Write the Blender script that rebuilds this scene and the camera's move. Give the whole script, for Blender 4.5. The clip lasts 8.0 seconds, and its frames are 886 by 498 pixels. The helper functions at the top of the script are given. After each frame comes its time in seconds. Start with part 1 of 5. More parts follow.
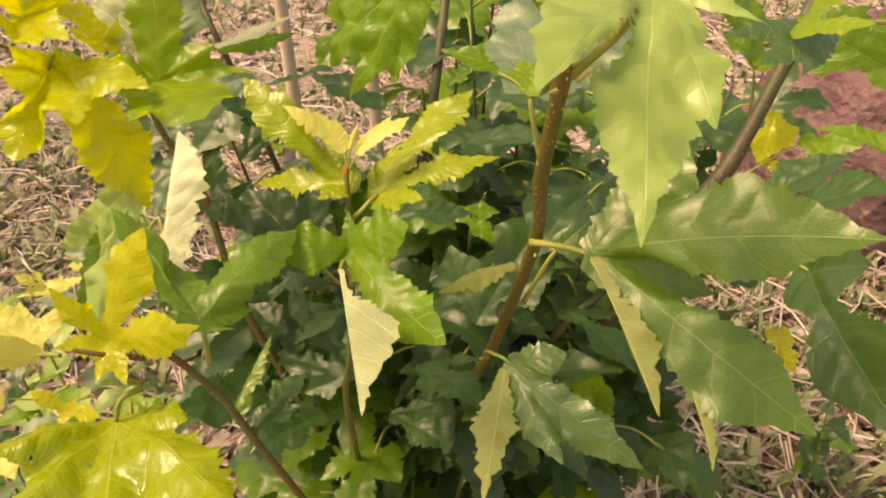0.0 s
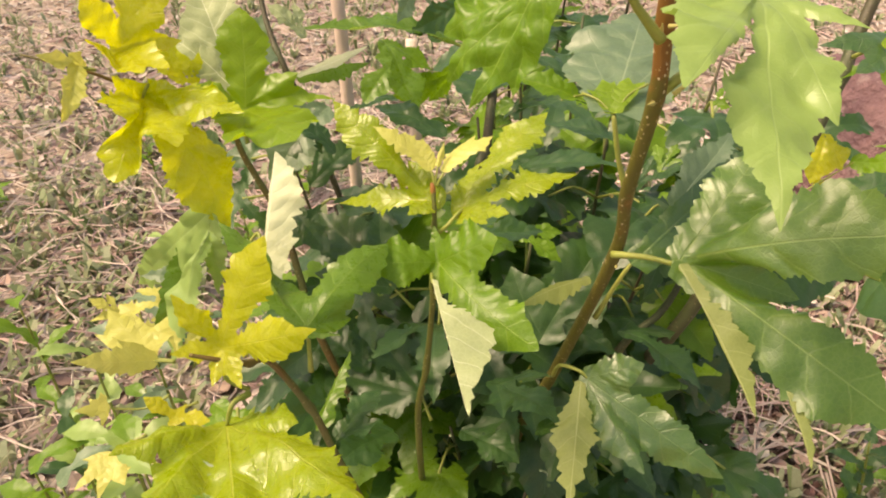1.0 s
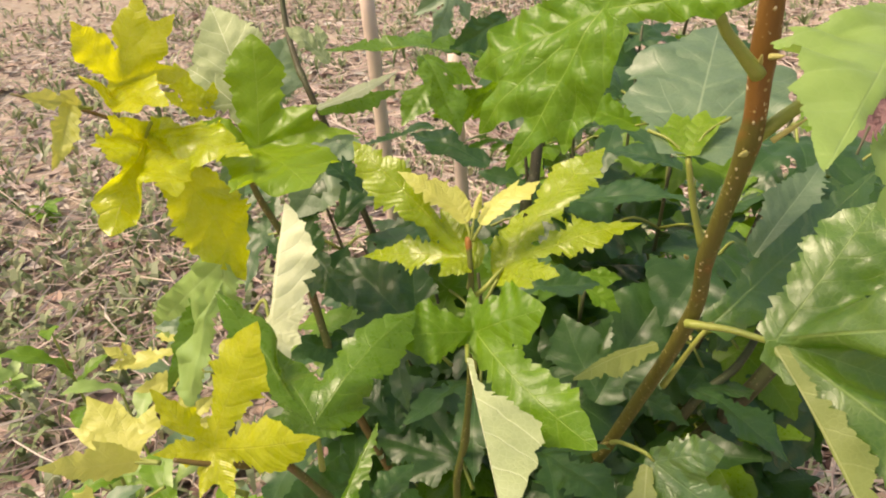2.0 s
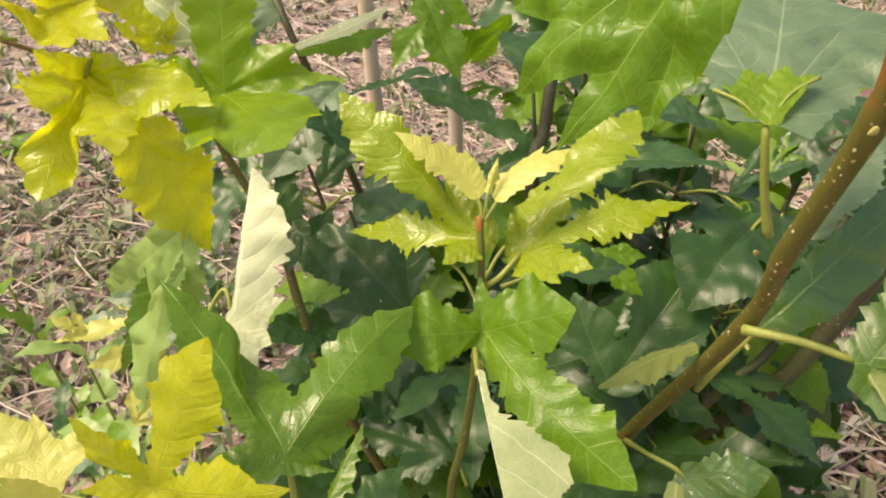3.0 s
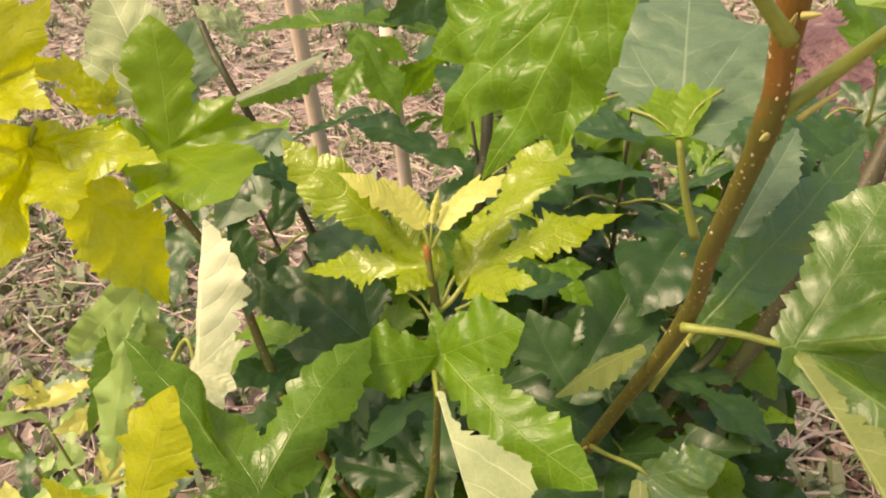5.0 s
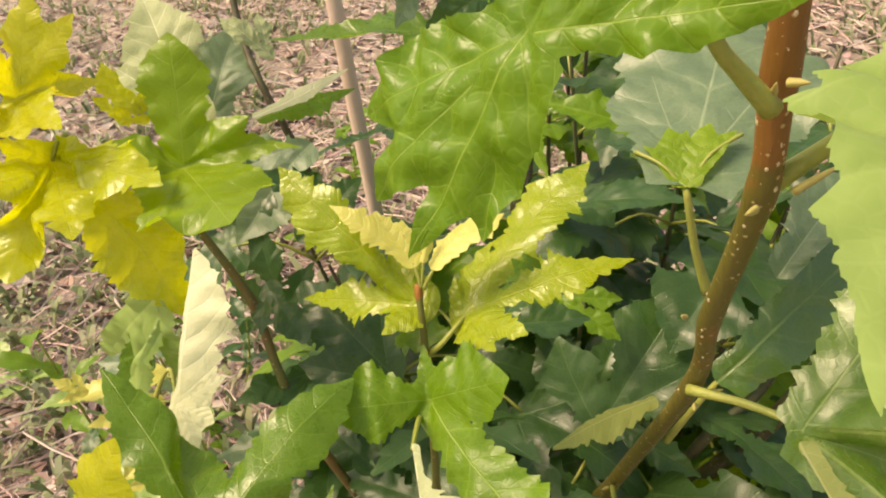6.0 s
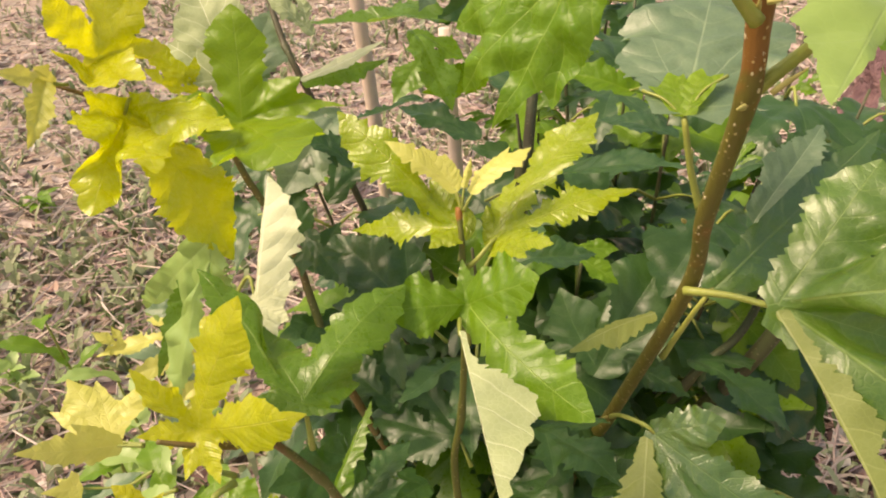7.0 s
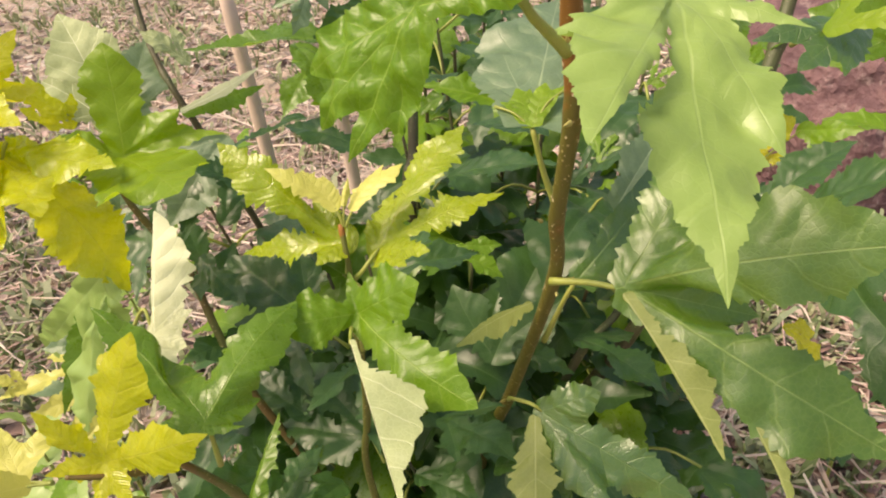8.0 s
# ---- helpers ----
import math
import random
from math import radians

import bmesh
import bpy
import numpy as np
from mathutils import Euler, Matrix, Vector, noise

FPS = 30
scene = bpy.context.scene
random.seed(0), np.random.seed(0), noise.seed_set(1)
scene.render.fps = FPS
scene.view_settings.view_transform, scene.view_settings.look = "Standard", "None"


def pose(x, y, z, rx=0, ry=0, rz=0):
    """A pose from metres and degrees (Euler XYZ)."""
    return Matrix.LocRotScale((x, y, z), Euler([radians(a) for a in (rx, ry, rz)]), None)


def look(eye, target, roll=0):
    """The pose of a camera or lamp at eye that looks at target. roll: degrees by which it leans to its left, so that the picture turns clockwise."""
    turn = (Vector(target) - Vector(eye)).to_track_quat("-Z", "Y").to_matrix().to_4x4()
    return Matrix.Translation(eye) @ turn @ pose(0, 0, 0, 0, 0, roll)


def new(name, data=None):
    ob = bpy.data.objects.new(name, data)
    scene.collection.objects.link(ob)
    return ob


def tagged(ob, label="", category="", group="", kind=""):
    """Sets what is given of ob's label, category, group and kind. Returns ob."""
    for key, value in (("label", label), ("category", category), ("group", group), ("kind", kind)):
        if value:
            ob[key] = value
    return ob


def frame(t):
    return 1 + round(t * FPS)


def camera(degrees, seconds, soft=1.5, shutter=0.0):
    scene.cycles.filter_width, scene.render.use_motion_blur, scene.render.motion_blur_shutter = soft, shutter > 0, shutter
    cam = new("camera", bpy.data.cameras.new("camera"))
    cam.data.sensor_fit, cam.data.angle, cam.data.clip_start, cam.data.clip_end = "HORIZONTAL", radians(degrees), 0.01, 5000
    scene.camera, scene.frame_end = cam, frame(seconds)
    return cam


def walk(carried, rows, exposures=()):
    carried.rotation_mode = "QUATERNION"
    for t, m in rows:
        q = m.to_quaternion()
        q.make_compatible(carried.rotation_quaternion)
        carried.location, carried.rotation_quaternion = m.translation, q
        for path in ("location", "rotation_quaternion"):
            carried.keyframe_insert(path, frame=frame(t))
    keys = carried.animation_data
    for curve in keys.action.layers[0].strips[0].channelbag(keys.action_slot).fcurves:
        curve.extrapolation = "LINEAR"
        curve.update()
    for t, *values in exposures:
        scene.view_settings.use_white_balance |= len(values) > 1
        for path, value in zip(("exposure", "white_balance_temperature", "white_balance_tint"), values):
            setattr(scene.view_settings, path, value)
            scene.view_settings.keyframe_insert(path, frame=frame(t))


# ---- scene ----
cam = camera(63.8, 8.0, soft=2.0)
PATH = [
    (0, (0.0004, 0.0002, 1.2004), (0.0004, 0.4098, 0.9136), -0.00),
    (0.5, (-0.0260, -0.0110, 1.1784), (-0.0419, 0.3941, 0.8858), -2.99),
    (1, (-0.0448, -0.0233, 1.1962), (-0.0526, 0.4019, 0.9332), -1.08),
    (1.2, (-0.0499, -0.0249, 1.2023), (-0.0585, 0.4053, 0.9476), -0.35),
    (2.3, (-0.0337, 0.0921, 1.1759), (-0.0891, 0.5099, 0.9068), -4.28),
    (2.5, (-0.0325, 0.1104, 1.1680), (-0.0904, 0.5205, 0.8879), -3.28),
    (3, (-0.0539, 0.1213, 1.1651), (-0.0858, 0.5253, 0.8722), -1.76),
    (3.5, (-0.0734, 0.1021, 1.1693), (-0.0831, 0.5128, 0.8842), -2.57),
    (4, (-0.0637, 0.0969, 1.1697), (-0.0460, 0.5105, 0.8892), -3.61),
    (4.2, (-0.0579, 0.0962, 1.1740), (-0.0400, 0.5138, 0.8995), -4.58),
    (5.3, (-0.0363, 0.1163, 1.1736), (-0.0458, 0.5286, 0.8908), -5.04),
    (5.5, (-0.0229, 0.1212, 1.1751), (-0.0372, 0.5314, 0.8895), -5.65),
    (6, (-0.0080, 0.1363, 1.1813), (-0.0708, 0.5448, 0.9000), -6.98),
    (6.5, (-0.0200, 0.1135, 1.1784), (-0.0825, 0.5217, 0.8965), -6.39),
    (7, (-0.0351, 0.0599, 1.1766), (-0.0782, 0.4787, 0.9069), -5.23),
    (7.5, (-0.0389, 0.0359, 1.1769), (-0.0467, 0.4540, 0.9028), -5.10),
    (8, (-0.0161, 0.0390, 1.1984), (-0.0003, 0.4546, 0.9208), -6.17),
]
walk(cam, [(t, look(eye, target, roll)) for t, eye, target, roll in PATH], [(0, 0.2, 10600, 18), (0.5, 0.34, 9000, 17), (1.0, 0.3, 8500, 14), (2.5, 0.2, 7700, 9), (3.5, 0.26, 7700, 10), (5.5, 0.24, 8600, 13), (7, 0.25, 8300, 14), (8, 0.25, 7800, 12)])

# ---- world, sun and exposure ----
SUN_ELEVATION, SUN_AZIMUTH = 60.0, 262.0      # degrees; azimuth clockwise from +y
world = bpy.data.worlds.new("hazy_sky")
scene.world = world
world.use_nodes = True
sky = world.node_tree.nodes.new("ShaderNodeTexSky")
sky.sky_type, sky.sun_disc = "NISHITA", False
sky.sun_elevation, sky.sun_rotation = radians(SUN_ELEVATION), radians(SUN_AZIMUTH)
sky.air_density, sky.dust_density = 1.4, 3.5
world.node_tree.links.new(sky.outputs["Color"], world.node_tree.nodes["Background"].inputs["Color"])
world.node_tree.nodes["Background"].inputs["Strength"].default_value = 0.15
lamp = bpy.data.lights.new("sun", "SUN")
lamp.energy, lamp.angle, lamp.color = 3.9, radians(24), (1.0, 0.88, 0.72)
sun = new("sun", lamp)
sun_dir = Vector((math.sin(radians(SUN_AZIMUTH)) * math.cos(radians(SUN_ELEVATION)),
                  math.cos(radians(SUN_AZIMUTH)) * math.cos(radians(SUN_ELEVATION)), math.sin(radians(SUN_ELEVATION))))
sun.matrix_world = look(sun_dir * 30, (0, 0, 0))


# ---- materials ----
class Nodes:
    """Short hand for building a node material."""

    def __init__(self, name):
        self.material = bpy.data.materials.new(name)
        self.material.use_nodes = True
        self.tree = self.material.node_tree
        self.shader = self.tree.nodes["Principled BSDF"]
        self.output = self.tree.nodes["Material Output"]

    def add(self, kind, values=(), **options):
        node = self.tree.nodes.new(kind)
        for key, value in options.items():
            setattr(node, key, value)
        for key, value in dict(values).items():
            if hasattr(value, "is_linked"):
                self.tree.links.new(value, node.inputs[key])
            else:
                node.inputs[key].default_value = value
        return node

    def math(self, operation, a, b=0.0, c=0.0):
        return self.add("ShaderNodeMath", {0: a, 1: b, 2: c}, operation=operation).outputs[0]

    def ramp(self, x, low, high):
        return self.add("ShaderNodeMapRange", {0: x, 1: low, 2: high}, interpolation_type="SMOOTHSTEP").outputs[0]

    def noise(self, scale, detail=4.0, rough=0.55, vector=None):
        values = {"Scale": scale, "Detail": detail, "Roughness": rough}
        if vector is not None:
            values["Vector"] = vector
        return self.add("ShaderNodeTexNoise", values).outputs["Fac"]

    def mix(self, factor, a, b):
        values = {0: factor, 6: (*a, 1) if isinstance(a, tuple) else a, 7: (*b, 1) if isinstance(b, tuple) else b}
        return self.add("ShaderNodeMix", values, data_type="RGBA").outputs[2]

    def place(self):
        return self.add("ShaderNodeTexCoord").outputs["Object"]

    def bump(self, height, strength, distance):
        return self.add("ShaderNodeBump", {"Height": height, "Strength": strength, "Distance": distance}).outputs["Normal"]

    def set(self, **values):
        for key, value in values.items():
            name = key.replace("_", " ")
            if hasattr(value, "is_linked"):
                self.tree.links.new(value, self.shader.inputs[name])
            else:
                self.shader.inputs[name].default_value = value


def leaf_material(name, base, other, vein, through_color, gloss, see_through, relief, vein_strength, shine=0.75, wax=0.0, pleats=0.0):
    """A leaf blade: veins from the lobe coordinates of the mesh, two scales of variation, light shining through."""
    n = Nodes(name)
    lobe = n.add("ShaderNodeAttribute", attribute_name="lobe").outputs["Vector"]
    split = n.add("ShaderNodeSeparateXYZ", {0: lobe})
    along, across, tipward = split.outputs
    across = n.math("ABSOLUTE", across)
    place = n.place()
    # midrib, narrowing towards the tip
    rib_width = n.math("MULTIPLY_ADD", tipward, -0.0045, 0.0075)
    rib = n.math("SUBTRACT", 1.0, n.ramp(n.math("DIVIDE", across, rib_width), 0.35, 1.0))
    # side veins rise obliquely from the midrib
    wobble = n.math("MULTIPLY", n.noise(45, 2.0, 0.5, place), 0.13)
    bow = n.math("MULTIPLY", n.math("MULTIPLY", across, across), -2.2)
    phase = n.math("ADD", n.math("ADD", n.math("MULTIPLY_ADD", across, -0.55, along), bow), wobble)
    cell = n.math("ABSOLUTE", n.math("SUBTRACT", n.math("FRACT", n.math("MULTIPLY", phase, 5.5)), 0.5))
    side = n.math("SUBTRACT", 1.0, n.ramp(cell, 0.008, 0.05))
    veins = n.math("MAXIMUM", rib, n.math("MULTIPLY", side, 0.42))
    net = n.add("ShaderNodeTexVoronoi", {"Vector": place, "Scale": 330.0}, feature="DISTANCE_TO_EDGE").outputs["Distance"]
    net = n.math("SUBTRACT", 1.0, n.ramp(net, 0.0, 0.16))
    # colour
    large = n.ramp(n.noise(28, 3.0, 0.5, place), 0.32, 0.68)
    small = n.ramp(n.noise(260, 3.0, 0.6, place), 0.3, 0.7)
    chance = n.add("ShaderNodeObjectInfo").outputs["Random"]
    body = n.mix(n.math("MULTIPLY", n.math("ADD", large, chance), 0.5), base, other)
    body = n.mix(n.math("MULTIPLY", small, 0.07), body, vein)
    body = n.mix(n.math("MULTIPLY", net, 0.10), body, vein)
    body = n.mix(n.math("MULTIPLY", veins, vein_strength), body, vein)
    quilt = n.math("MULTIPLY", n.math("SUBTRACT", 0.5, cell), -1.0)
    height = n.math("MULTIPLY_ADD", veins, -0.3, n.math("MULTIPLY", quilt, 0.45))
    height = n.math("MULTIPLY_ADD", net, -0.07, height)
    if pleats:   # fine folds between the side veins of unfolding leaves
        fold = n.math("ABSOLUTE", n.math("SUBTRACT", n.math("FRACT", n.math("MULTIPLY", n.math("MULTIPLY_ADD", wobble, 0.6, phase), 17.0)), 0.5))
        height = n.math("MULTIPLY_ADD", n.math("MULTIPLY", fold, n.ramp(across, 0.01, 0.07)), pleats, height)
    height = n.math("MULTIPLY_ADD", n.noise(90, 2.0, 0.45, place), 0.3, height)
    normal = n.bump(height, relief, 0.0016)
    rough = n.math("MULTIPLY_ADD", small, 0.14, gloss)
    n.set(Base_Color=body, Roughness=rough, Normal=normal, Specular_IOR_Level=shine, Coat_Weight=wax, Coat_Roughness=0.34)
    glow = n.mix(n.math("MULTIPLY", veins, vein_strength * 0.6), through_color, base)
    lit = n.add("ShaderNodeBsdfTranslucent", {"Color": glow, "Normal": normal}).outputs[0]
    both = n.add("ShaderNodeMixShader", {0: see_through, 1: n.shader.outputs[0], 2: lit}).outputs[0]
    n.tree.links.new(both, n.output.inputs["Surface"])
    return n.material


LEAF = {
    "mature": leaf_material("mature_leaf", (0.016, 0.052, 0.014), (0.032, 0.084, 0.020), (0.13, 0.23, 0.08), (0.12, 0.34, 0.02), 0.30, 0.2, 0.4, 0.4, 0.5, 0.15),
    "mid": leaf_material("green_leaf", (0.055, 0.138, 0.007), (0.095, 0.195, 0.011), (0.28, 0.40, 0.08), (0.28, 0.52, 0.015), 0.25, 0.30, 0.45, 0.4, 0.6),
    "broad": leaf_material("broad_green_leaf", (0.042, 0.118, 0.006), (0.074, 0.162, 0.010), (0.32, 0.44, 0.12), (0.26, 0.50, 0.015), 0.36, 0.28, 0.55, 0.55, 0.8, 0.7),
    "waxy": leaf_material("waxy_dark_leaf", (0.030, 0.088, 0.008), (0.052, 0.125, 0.011), (0.20, 0.31, 0.09), (0.18, 0.42, 0.02), 0.30, 0.24, 0.8, 0.5, 1.0, 0.9),
    # grey mixed into the green for sky sheen on leaves; grey-green weeds share it
    "grey": leaf_material("greyish_sheen_leaf", (0.085, 0.15, 0.085), (0.13, 0.20, 0.115), (0.36, 0.45, 0.27), (0.3, 0.5, 0.1), 0.4, 0.24, 0.4, 0.5, 0.8),
    "silver": leaf_material("silvery_leaf_underside", (0.53, 0.56, 0.34), (0.59, 0.62, 0.39), (0.74, 0.77, 0.58), (0.5, 0.6, 0.2), 0.5, 0.2, 0.45, 0.8),
    "lime": leaf_material("lime_young_leaf", (0.47, 0.53, 0.02), (0.37, 0.47, 0.016), (0.66, 0.66, 0.13), (0.80, 0.80, 0.03), 0.20, 0.52, 0.6, 0.5, 0.85, 0.0, 0.22),
    "fresh": leaf_material("fresh_green_leaf", (0.068, 0.168, 0.006), (0.12, 0.24, 0.010), (0.36, 0.50, 0.10), (0.28, 0.52, 0.015), 0.30, 0.33, 0.45, 0.5, 0.45),
    "spring": leaf_material("spring_green_leaf", (0.125, 0.25, 0.008), (0.19, 0.31, 0.012), (0.42, 0.52, 0.10), (0.42, 0.60, 0.015), 0.28, 0.4, 0.45, 0.5, 0.55),
    "light": leaf_material("light_green_leaf", (0.23, 0.36, 0.09), (0.29, 0.42, 0.12), (0.42, 0.56, 0.2), (0.42, 0.62, 0.09), 0.36, 0.33, 0.25, 0.45),
    "yellow": leaf_material("yellow_young_leaf", (0.56, 0.55, 0.026), (0.44, 0.50, 0.022), (0.70, 0.66, 0.12), (0.84, 0.80, 0.03), 0.20, 0.50, 0.6, 0.5, 0.8, 0.0, 0.22),
    "young": leaf_material("yellow_green_young_leaf", (0.18, 0.30, 0.008), (0.28, 0.37, 0.012), (0.55, 0.57, 0.11), (0.52, 0.60, 0.015), 0.21, 0.38, 0.6, 0.5, 0.7, 0.0, 0.25),
    "pale": leaf_material("unfolding_leaf", (0.58, 0.57, 0.13), (0.50, 0.53, 0.09), (0.78, 0.74, 0.30), (0.72, 0.68, 0.16), 0.38, 0.36, 0.4, 0.4, 0.75, 0.0, 0.2),
    "undergreen": leaf_material("green_leaf_underside", (0.21, 0.26, 0.065), (0.27, 0.32, 0.085), (0.46, 0.50, 0.20), (0.38, 0.46, 0.07), 0.5, 0.28, 0.4, 0.8),
    "under": leaf_material("leaf_underside", (0.30, 0.36, 0.17), (0.36, 0.42, 0.21), (0.70, 0.74, 0.48), (0.40, 0.50, 0.10), 0.55, 0.22, 0.6, 1.0),
}


def bark_material(name, warm, green, speck, turns=None):
    n = Nodes(name)
    place = n.place()
    patch = n.ramp(n.noise(22, 4.0, 0.6, place), 0.40, 0.62)
    grain = n.add("ShaderNodeTexNoise", {"Vector": n.add("ShaderNodeMapping", {0: place, 3: (1, 1, 0.22)}).outputs[0], "Scale": 420.0, "Detail": 4.0}).outputs["Fac"]
    dots = n.add("ShaderNodeTexVoronoi", {"Vector": place, "Scale": 260.0}).outputs["Distance"]
    dots = n.math("MULTIPLY", n.math("SUBTRACT", 1.0, n.ramp(dots, 0.10, 0.22)), 0.55)
    if turns:   # the young wood above is red-brown, the older below olive
        height = n.add("ShaderNodeSeparateXYZ", {0: place}).outputs[2]
        patch = n.math("SUBTRACT", 1.0, n.ramp(n.math("MULTIPLY_ADD", patch, -0.13, height), *turns))
    body = n.mix(patch, warm, green)
    body = n.mix(n.math("MULTIPLY", grain, 0.35), body, tuple(c * 0.45 for c in warm))
    body = n.mix(dots, body, speck)
    n.set(Base_Color=body, Roughness=0.55, Normal=n.bump(n.math("ADD", grain, dots), 0.5, 0.0012))
    return n.material


SHOOT = bark_material("young_shoot_bark", (0.30, 0.12, 0.020), (0.10, 0.13, 0.022), (0.5, 0.42, 0.2), (0.70, 0.745))
BARK = bark_material("red_brown_bark", (0.225, 0.100, 0.020), (0.115, 0.112, 0.018), (0.66, 0.54, 0.26), (0.98, 1.07))
TWIG = bark_material("olive_twig_bark", (0.16, 0.10, 0.026), (0.12, 0.14, 0.035), (0.5, 0.4, 0.22))
OLD_BARK = bark_material("dark_green_bark", (0.075, 0.06, 0.03), (0.07, 0.085, 0.03), (0.3, 0.27, 0.16))


def plain_material(name, base, other, scale, rough, relief=0.4, fine=0.0015):
    n = Nodes(name)
    place = n.place()
    large = n.ramp(n.noise(scale, 4.0, 0.6, place), 0.35, 0.65)
    grain = n.noise(scale * 9, 4.0, 0.6, place)
    chance = n.add("ShaderNodeObjectInfo").outputs["Random"]
    body = n.mix(n.math("MULTIPLY", n.math("ADD", large, chance), 0.5), base, other)
    body = n.mix(n.math("MULTIPLY", grain, 0.3), body, tuple(c * 0.5 for c in base))
    n.set(Base_Color=body, Roughness=rough, Normal=n.bump(grain, relief, fine))
    return n.material


def stuff_material(name, colors, rough=0.7, see_through=0.0):
    """Colours picked piece by piece."""
    n = Nodes(name)
    chance = n.add("ShaderNodeNewGeometry").outputs["Random Per Island"]
    ramp = n.add("ShaderNodeValToRGB", {0: chance})
    ramp.color_ramp.interpolation = "LINEAR"
    for k, color in enumerate(colors):
        stop = ramp.color_ramp.elements[k] if k < 2 else ramp.color_ramp.elements.new(1.0)
        stop.position, stop.color = k / (len(colors) - 1), (*color, 1)
    grain = n.noise(160, 3.0, 0.6, n.place())
    body = n.mix(n.math("MULTIPLY", grain, 0.4), ramp.outputs[0], tuple(c * 0.5 for c in colors[0]))
    n.set(Base_Color=body, Roughness=rough)
    if see_through:
        lit = n.add("ShaderNodeBsdfTranslucent", {"Color": body}).outputs[0]
        both = n.add("ShaderNodeMixShader", {0: see_through, 1: n.shader.outputs[0], 2: lit}).outputs[0]
        n.tree.links.new(both, n.output.inputs["Surface"])
    return n.material


PETIOLE = plain_material("petiole_green", (0.25, 0.30, 0.06), (0.34, 0.36, 0.085), 60, 0.4)
STIPULE = plain_material("stipule_pale", (0.50, 0.44, 0.17), (0.42, 0.38, 0.12), 90, 0.6)
LENTICEL = plain_material("lenticel_pale", (0.62, 0.52, 0.34), (0.55, 0.45, 0.28), 200, 0.8)
WOOD = plain_material("weathered_stake_wood", (0.72, 0.54, 0.46), (0.78, 0.62, 0.54), 9, 0.7, 0.5)
def rock_material():
    n = Nodes("red_brown_stone")
    place = n.place()
    large = n.ramp(n.noise(6, 5.0, 0.6, place), 0.38, 0.66)
    patch = n.ramp(n.noise(22, 5.0, 0.65, place), 0.52, 0.70)
    grain = n.noise(130, 4.0, 0.7, place)
    pits = n.add("ShaderNodeTexVoronoi", {"Vector": place, "Scale": 34.0}).outputs["Distance"]
    body = n.mix(large, (0.15, 0.072, 0.085), (0.29, 0.155, 0.16))
    body = n.mix(n.math("MULTIPLY", patch, 0.6), body, (0.46, 0.34, 0.33))
    body = n.mix(n.math("MULTIPLY", grain, 0.45), body, (0.05, 0.028, 0.03))
    height = n.math("MULTIPLY_ADD", grain, 0.35, n.math("MULTIPLY_ADD", pits, 0.7, large))
    n.set(Base_Color=body, Roughness=0.62, Normal=n.bump(height, 0.9, 0.02))
    return n.material


ROCK = rock_material()
STRAW = stuff_material("dry_straw", ((0.61, 0.48, 0.41), (0.74, 0.63, 0.57), (0.45, 0.31, 0.29), (0.67, 0.45, 0.44)))
LITTER = stuff_material("dry_leaf_litter", ((0.40, 0.27, 0.22), (0.58, 0.49, 0.45), (0.22, 0.125, 0.115), (0.56, 0.54, 0.50), (0.46, 0.30, 0.30)))
# maroon litter, its colours darkened further for shade under the shrub
SHADED_LITTER = stuff_material("shaded_maroon_litter", ((0.20, 0.11, 0.10), (0.36, 0.24, 0.20), (0.11, 0.06, 0.055), (0.30, 0.25, 0.19), (0.26, 0.13, 0.13)))
GRASS = stuff_material("low_green_growth", ((0.12, 0.18, 0.06), (0.26, 0.32, 0.15), (0.42, 0.42, 0.26), (0.30, 0.36, 0.23)), 0.55, 0.25)


def soil_material():
    n = Nodes("pinkish_dry_soil")
    place = n.place()
    large = n.ramp(n.noise(2.2, 5.0, 0.6, place), 0.35, 0.68)
    mid = n.ramp(n.noise(14, 5.0, 0.65, place), 0.36, 0.66)
    fine = n.noise(120, 5.0, 0.7, place)
    body = n.mix(large, (0.41, 0.32, 0.275), (0.36, 0.325, 0.265))
    body = n.mix(n.math("MULTIPLY", mid, 0.6), body, (0.36, 0.25, 0.20))
    body = n.mix(n.math("MULTIPLY", fine, 0.5), body, (0.6, 0.48, 0.41))
    n.set(Base_Color=body, Roughness=0.95, Normal=n.bump(n.math("MULTIPLY_ADD", fine, 0.4, mid), 0.8, 0.02))
    return n.material


SOIL = soil_material()


# ---- tools for building ----
def make(name, verts, faces, material, parent=None, label="", place=None, smooth=True):
    """One mesh object, under a parent if given; place: its origin, from which the vertices count."""
    data = bpy.data.meshes.new(name)
    data.from_pydata([tuple(v) for v in verts], [], faces)
    data.materials.append(material)
    if smooth:
        data.polygons.foreach_set("use_smooth", [True] * len(data.polygons))
    ob = new(name, data)
    return under(ob, parent, place, label)


def under(ob, parent=None, place=None, label=""):
    m = Matrix.Translation(place) if place is not None else Matrix()
    if parent is not None:
        ob.parent = parent
        ob.matrix_parent_inverse = at_of(parent).inverted()
    ob.matrix_basis = m
    if label:
        ob["label"] = label
    return ob


def at_of(ob):
    """The pose of an object in the world, through its parents."""
    own = ob.matrix_parent_inverse @ ob.matrix_basis
    return at_of(ob.parent) @ own if ob.parent else ob.matrix_basis.copy()


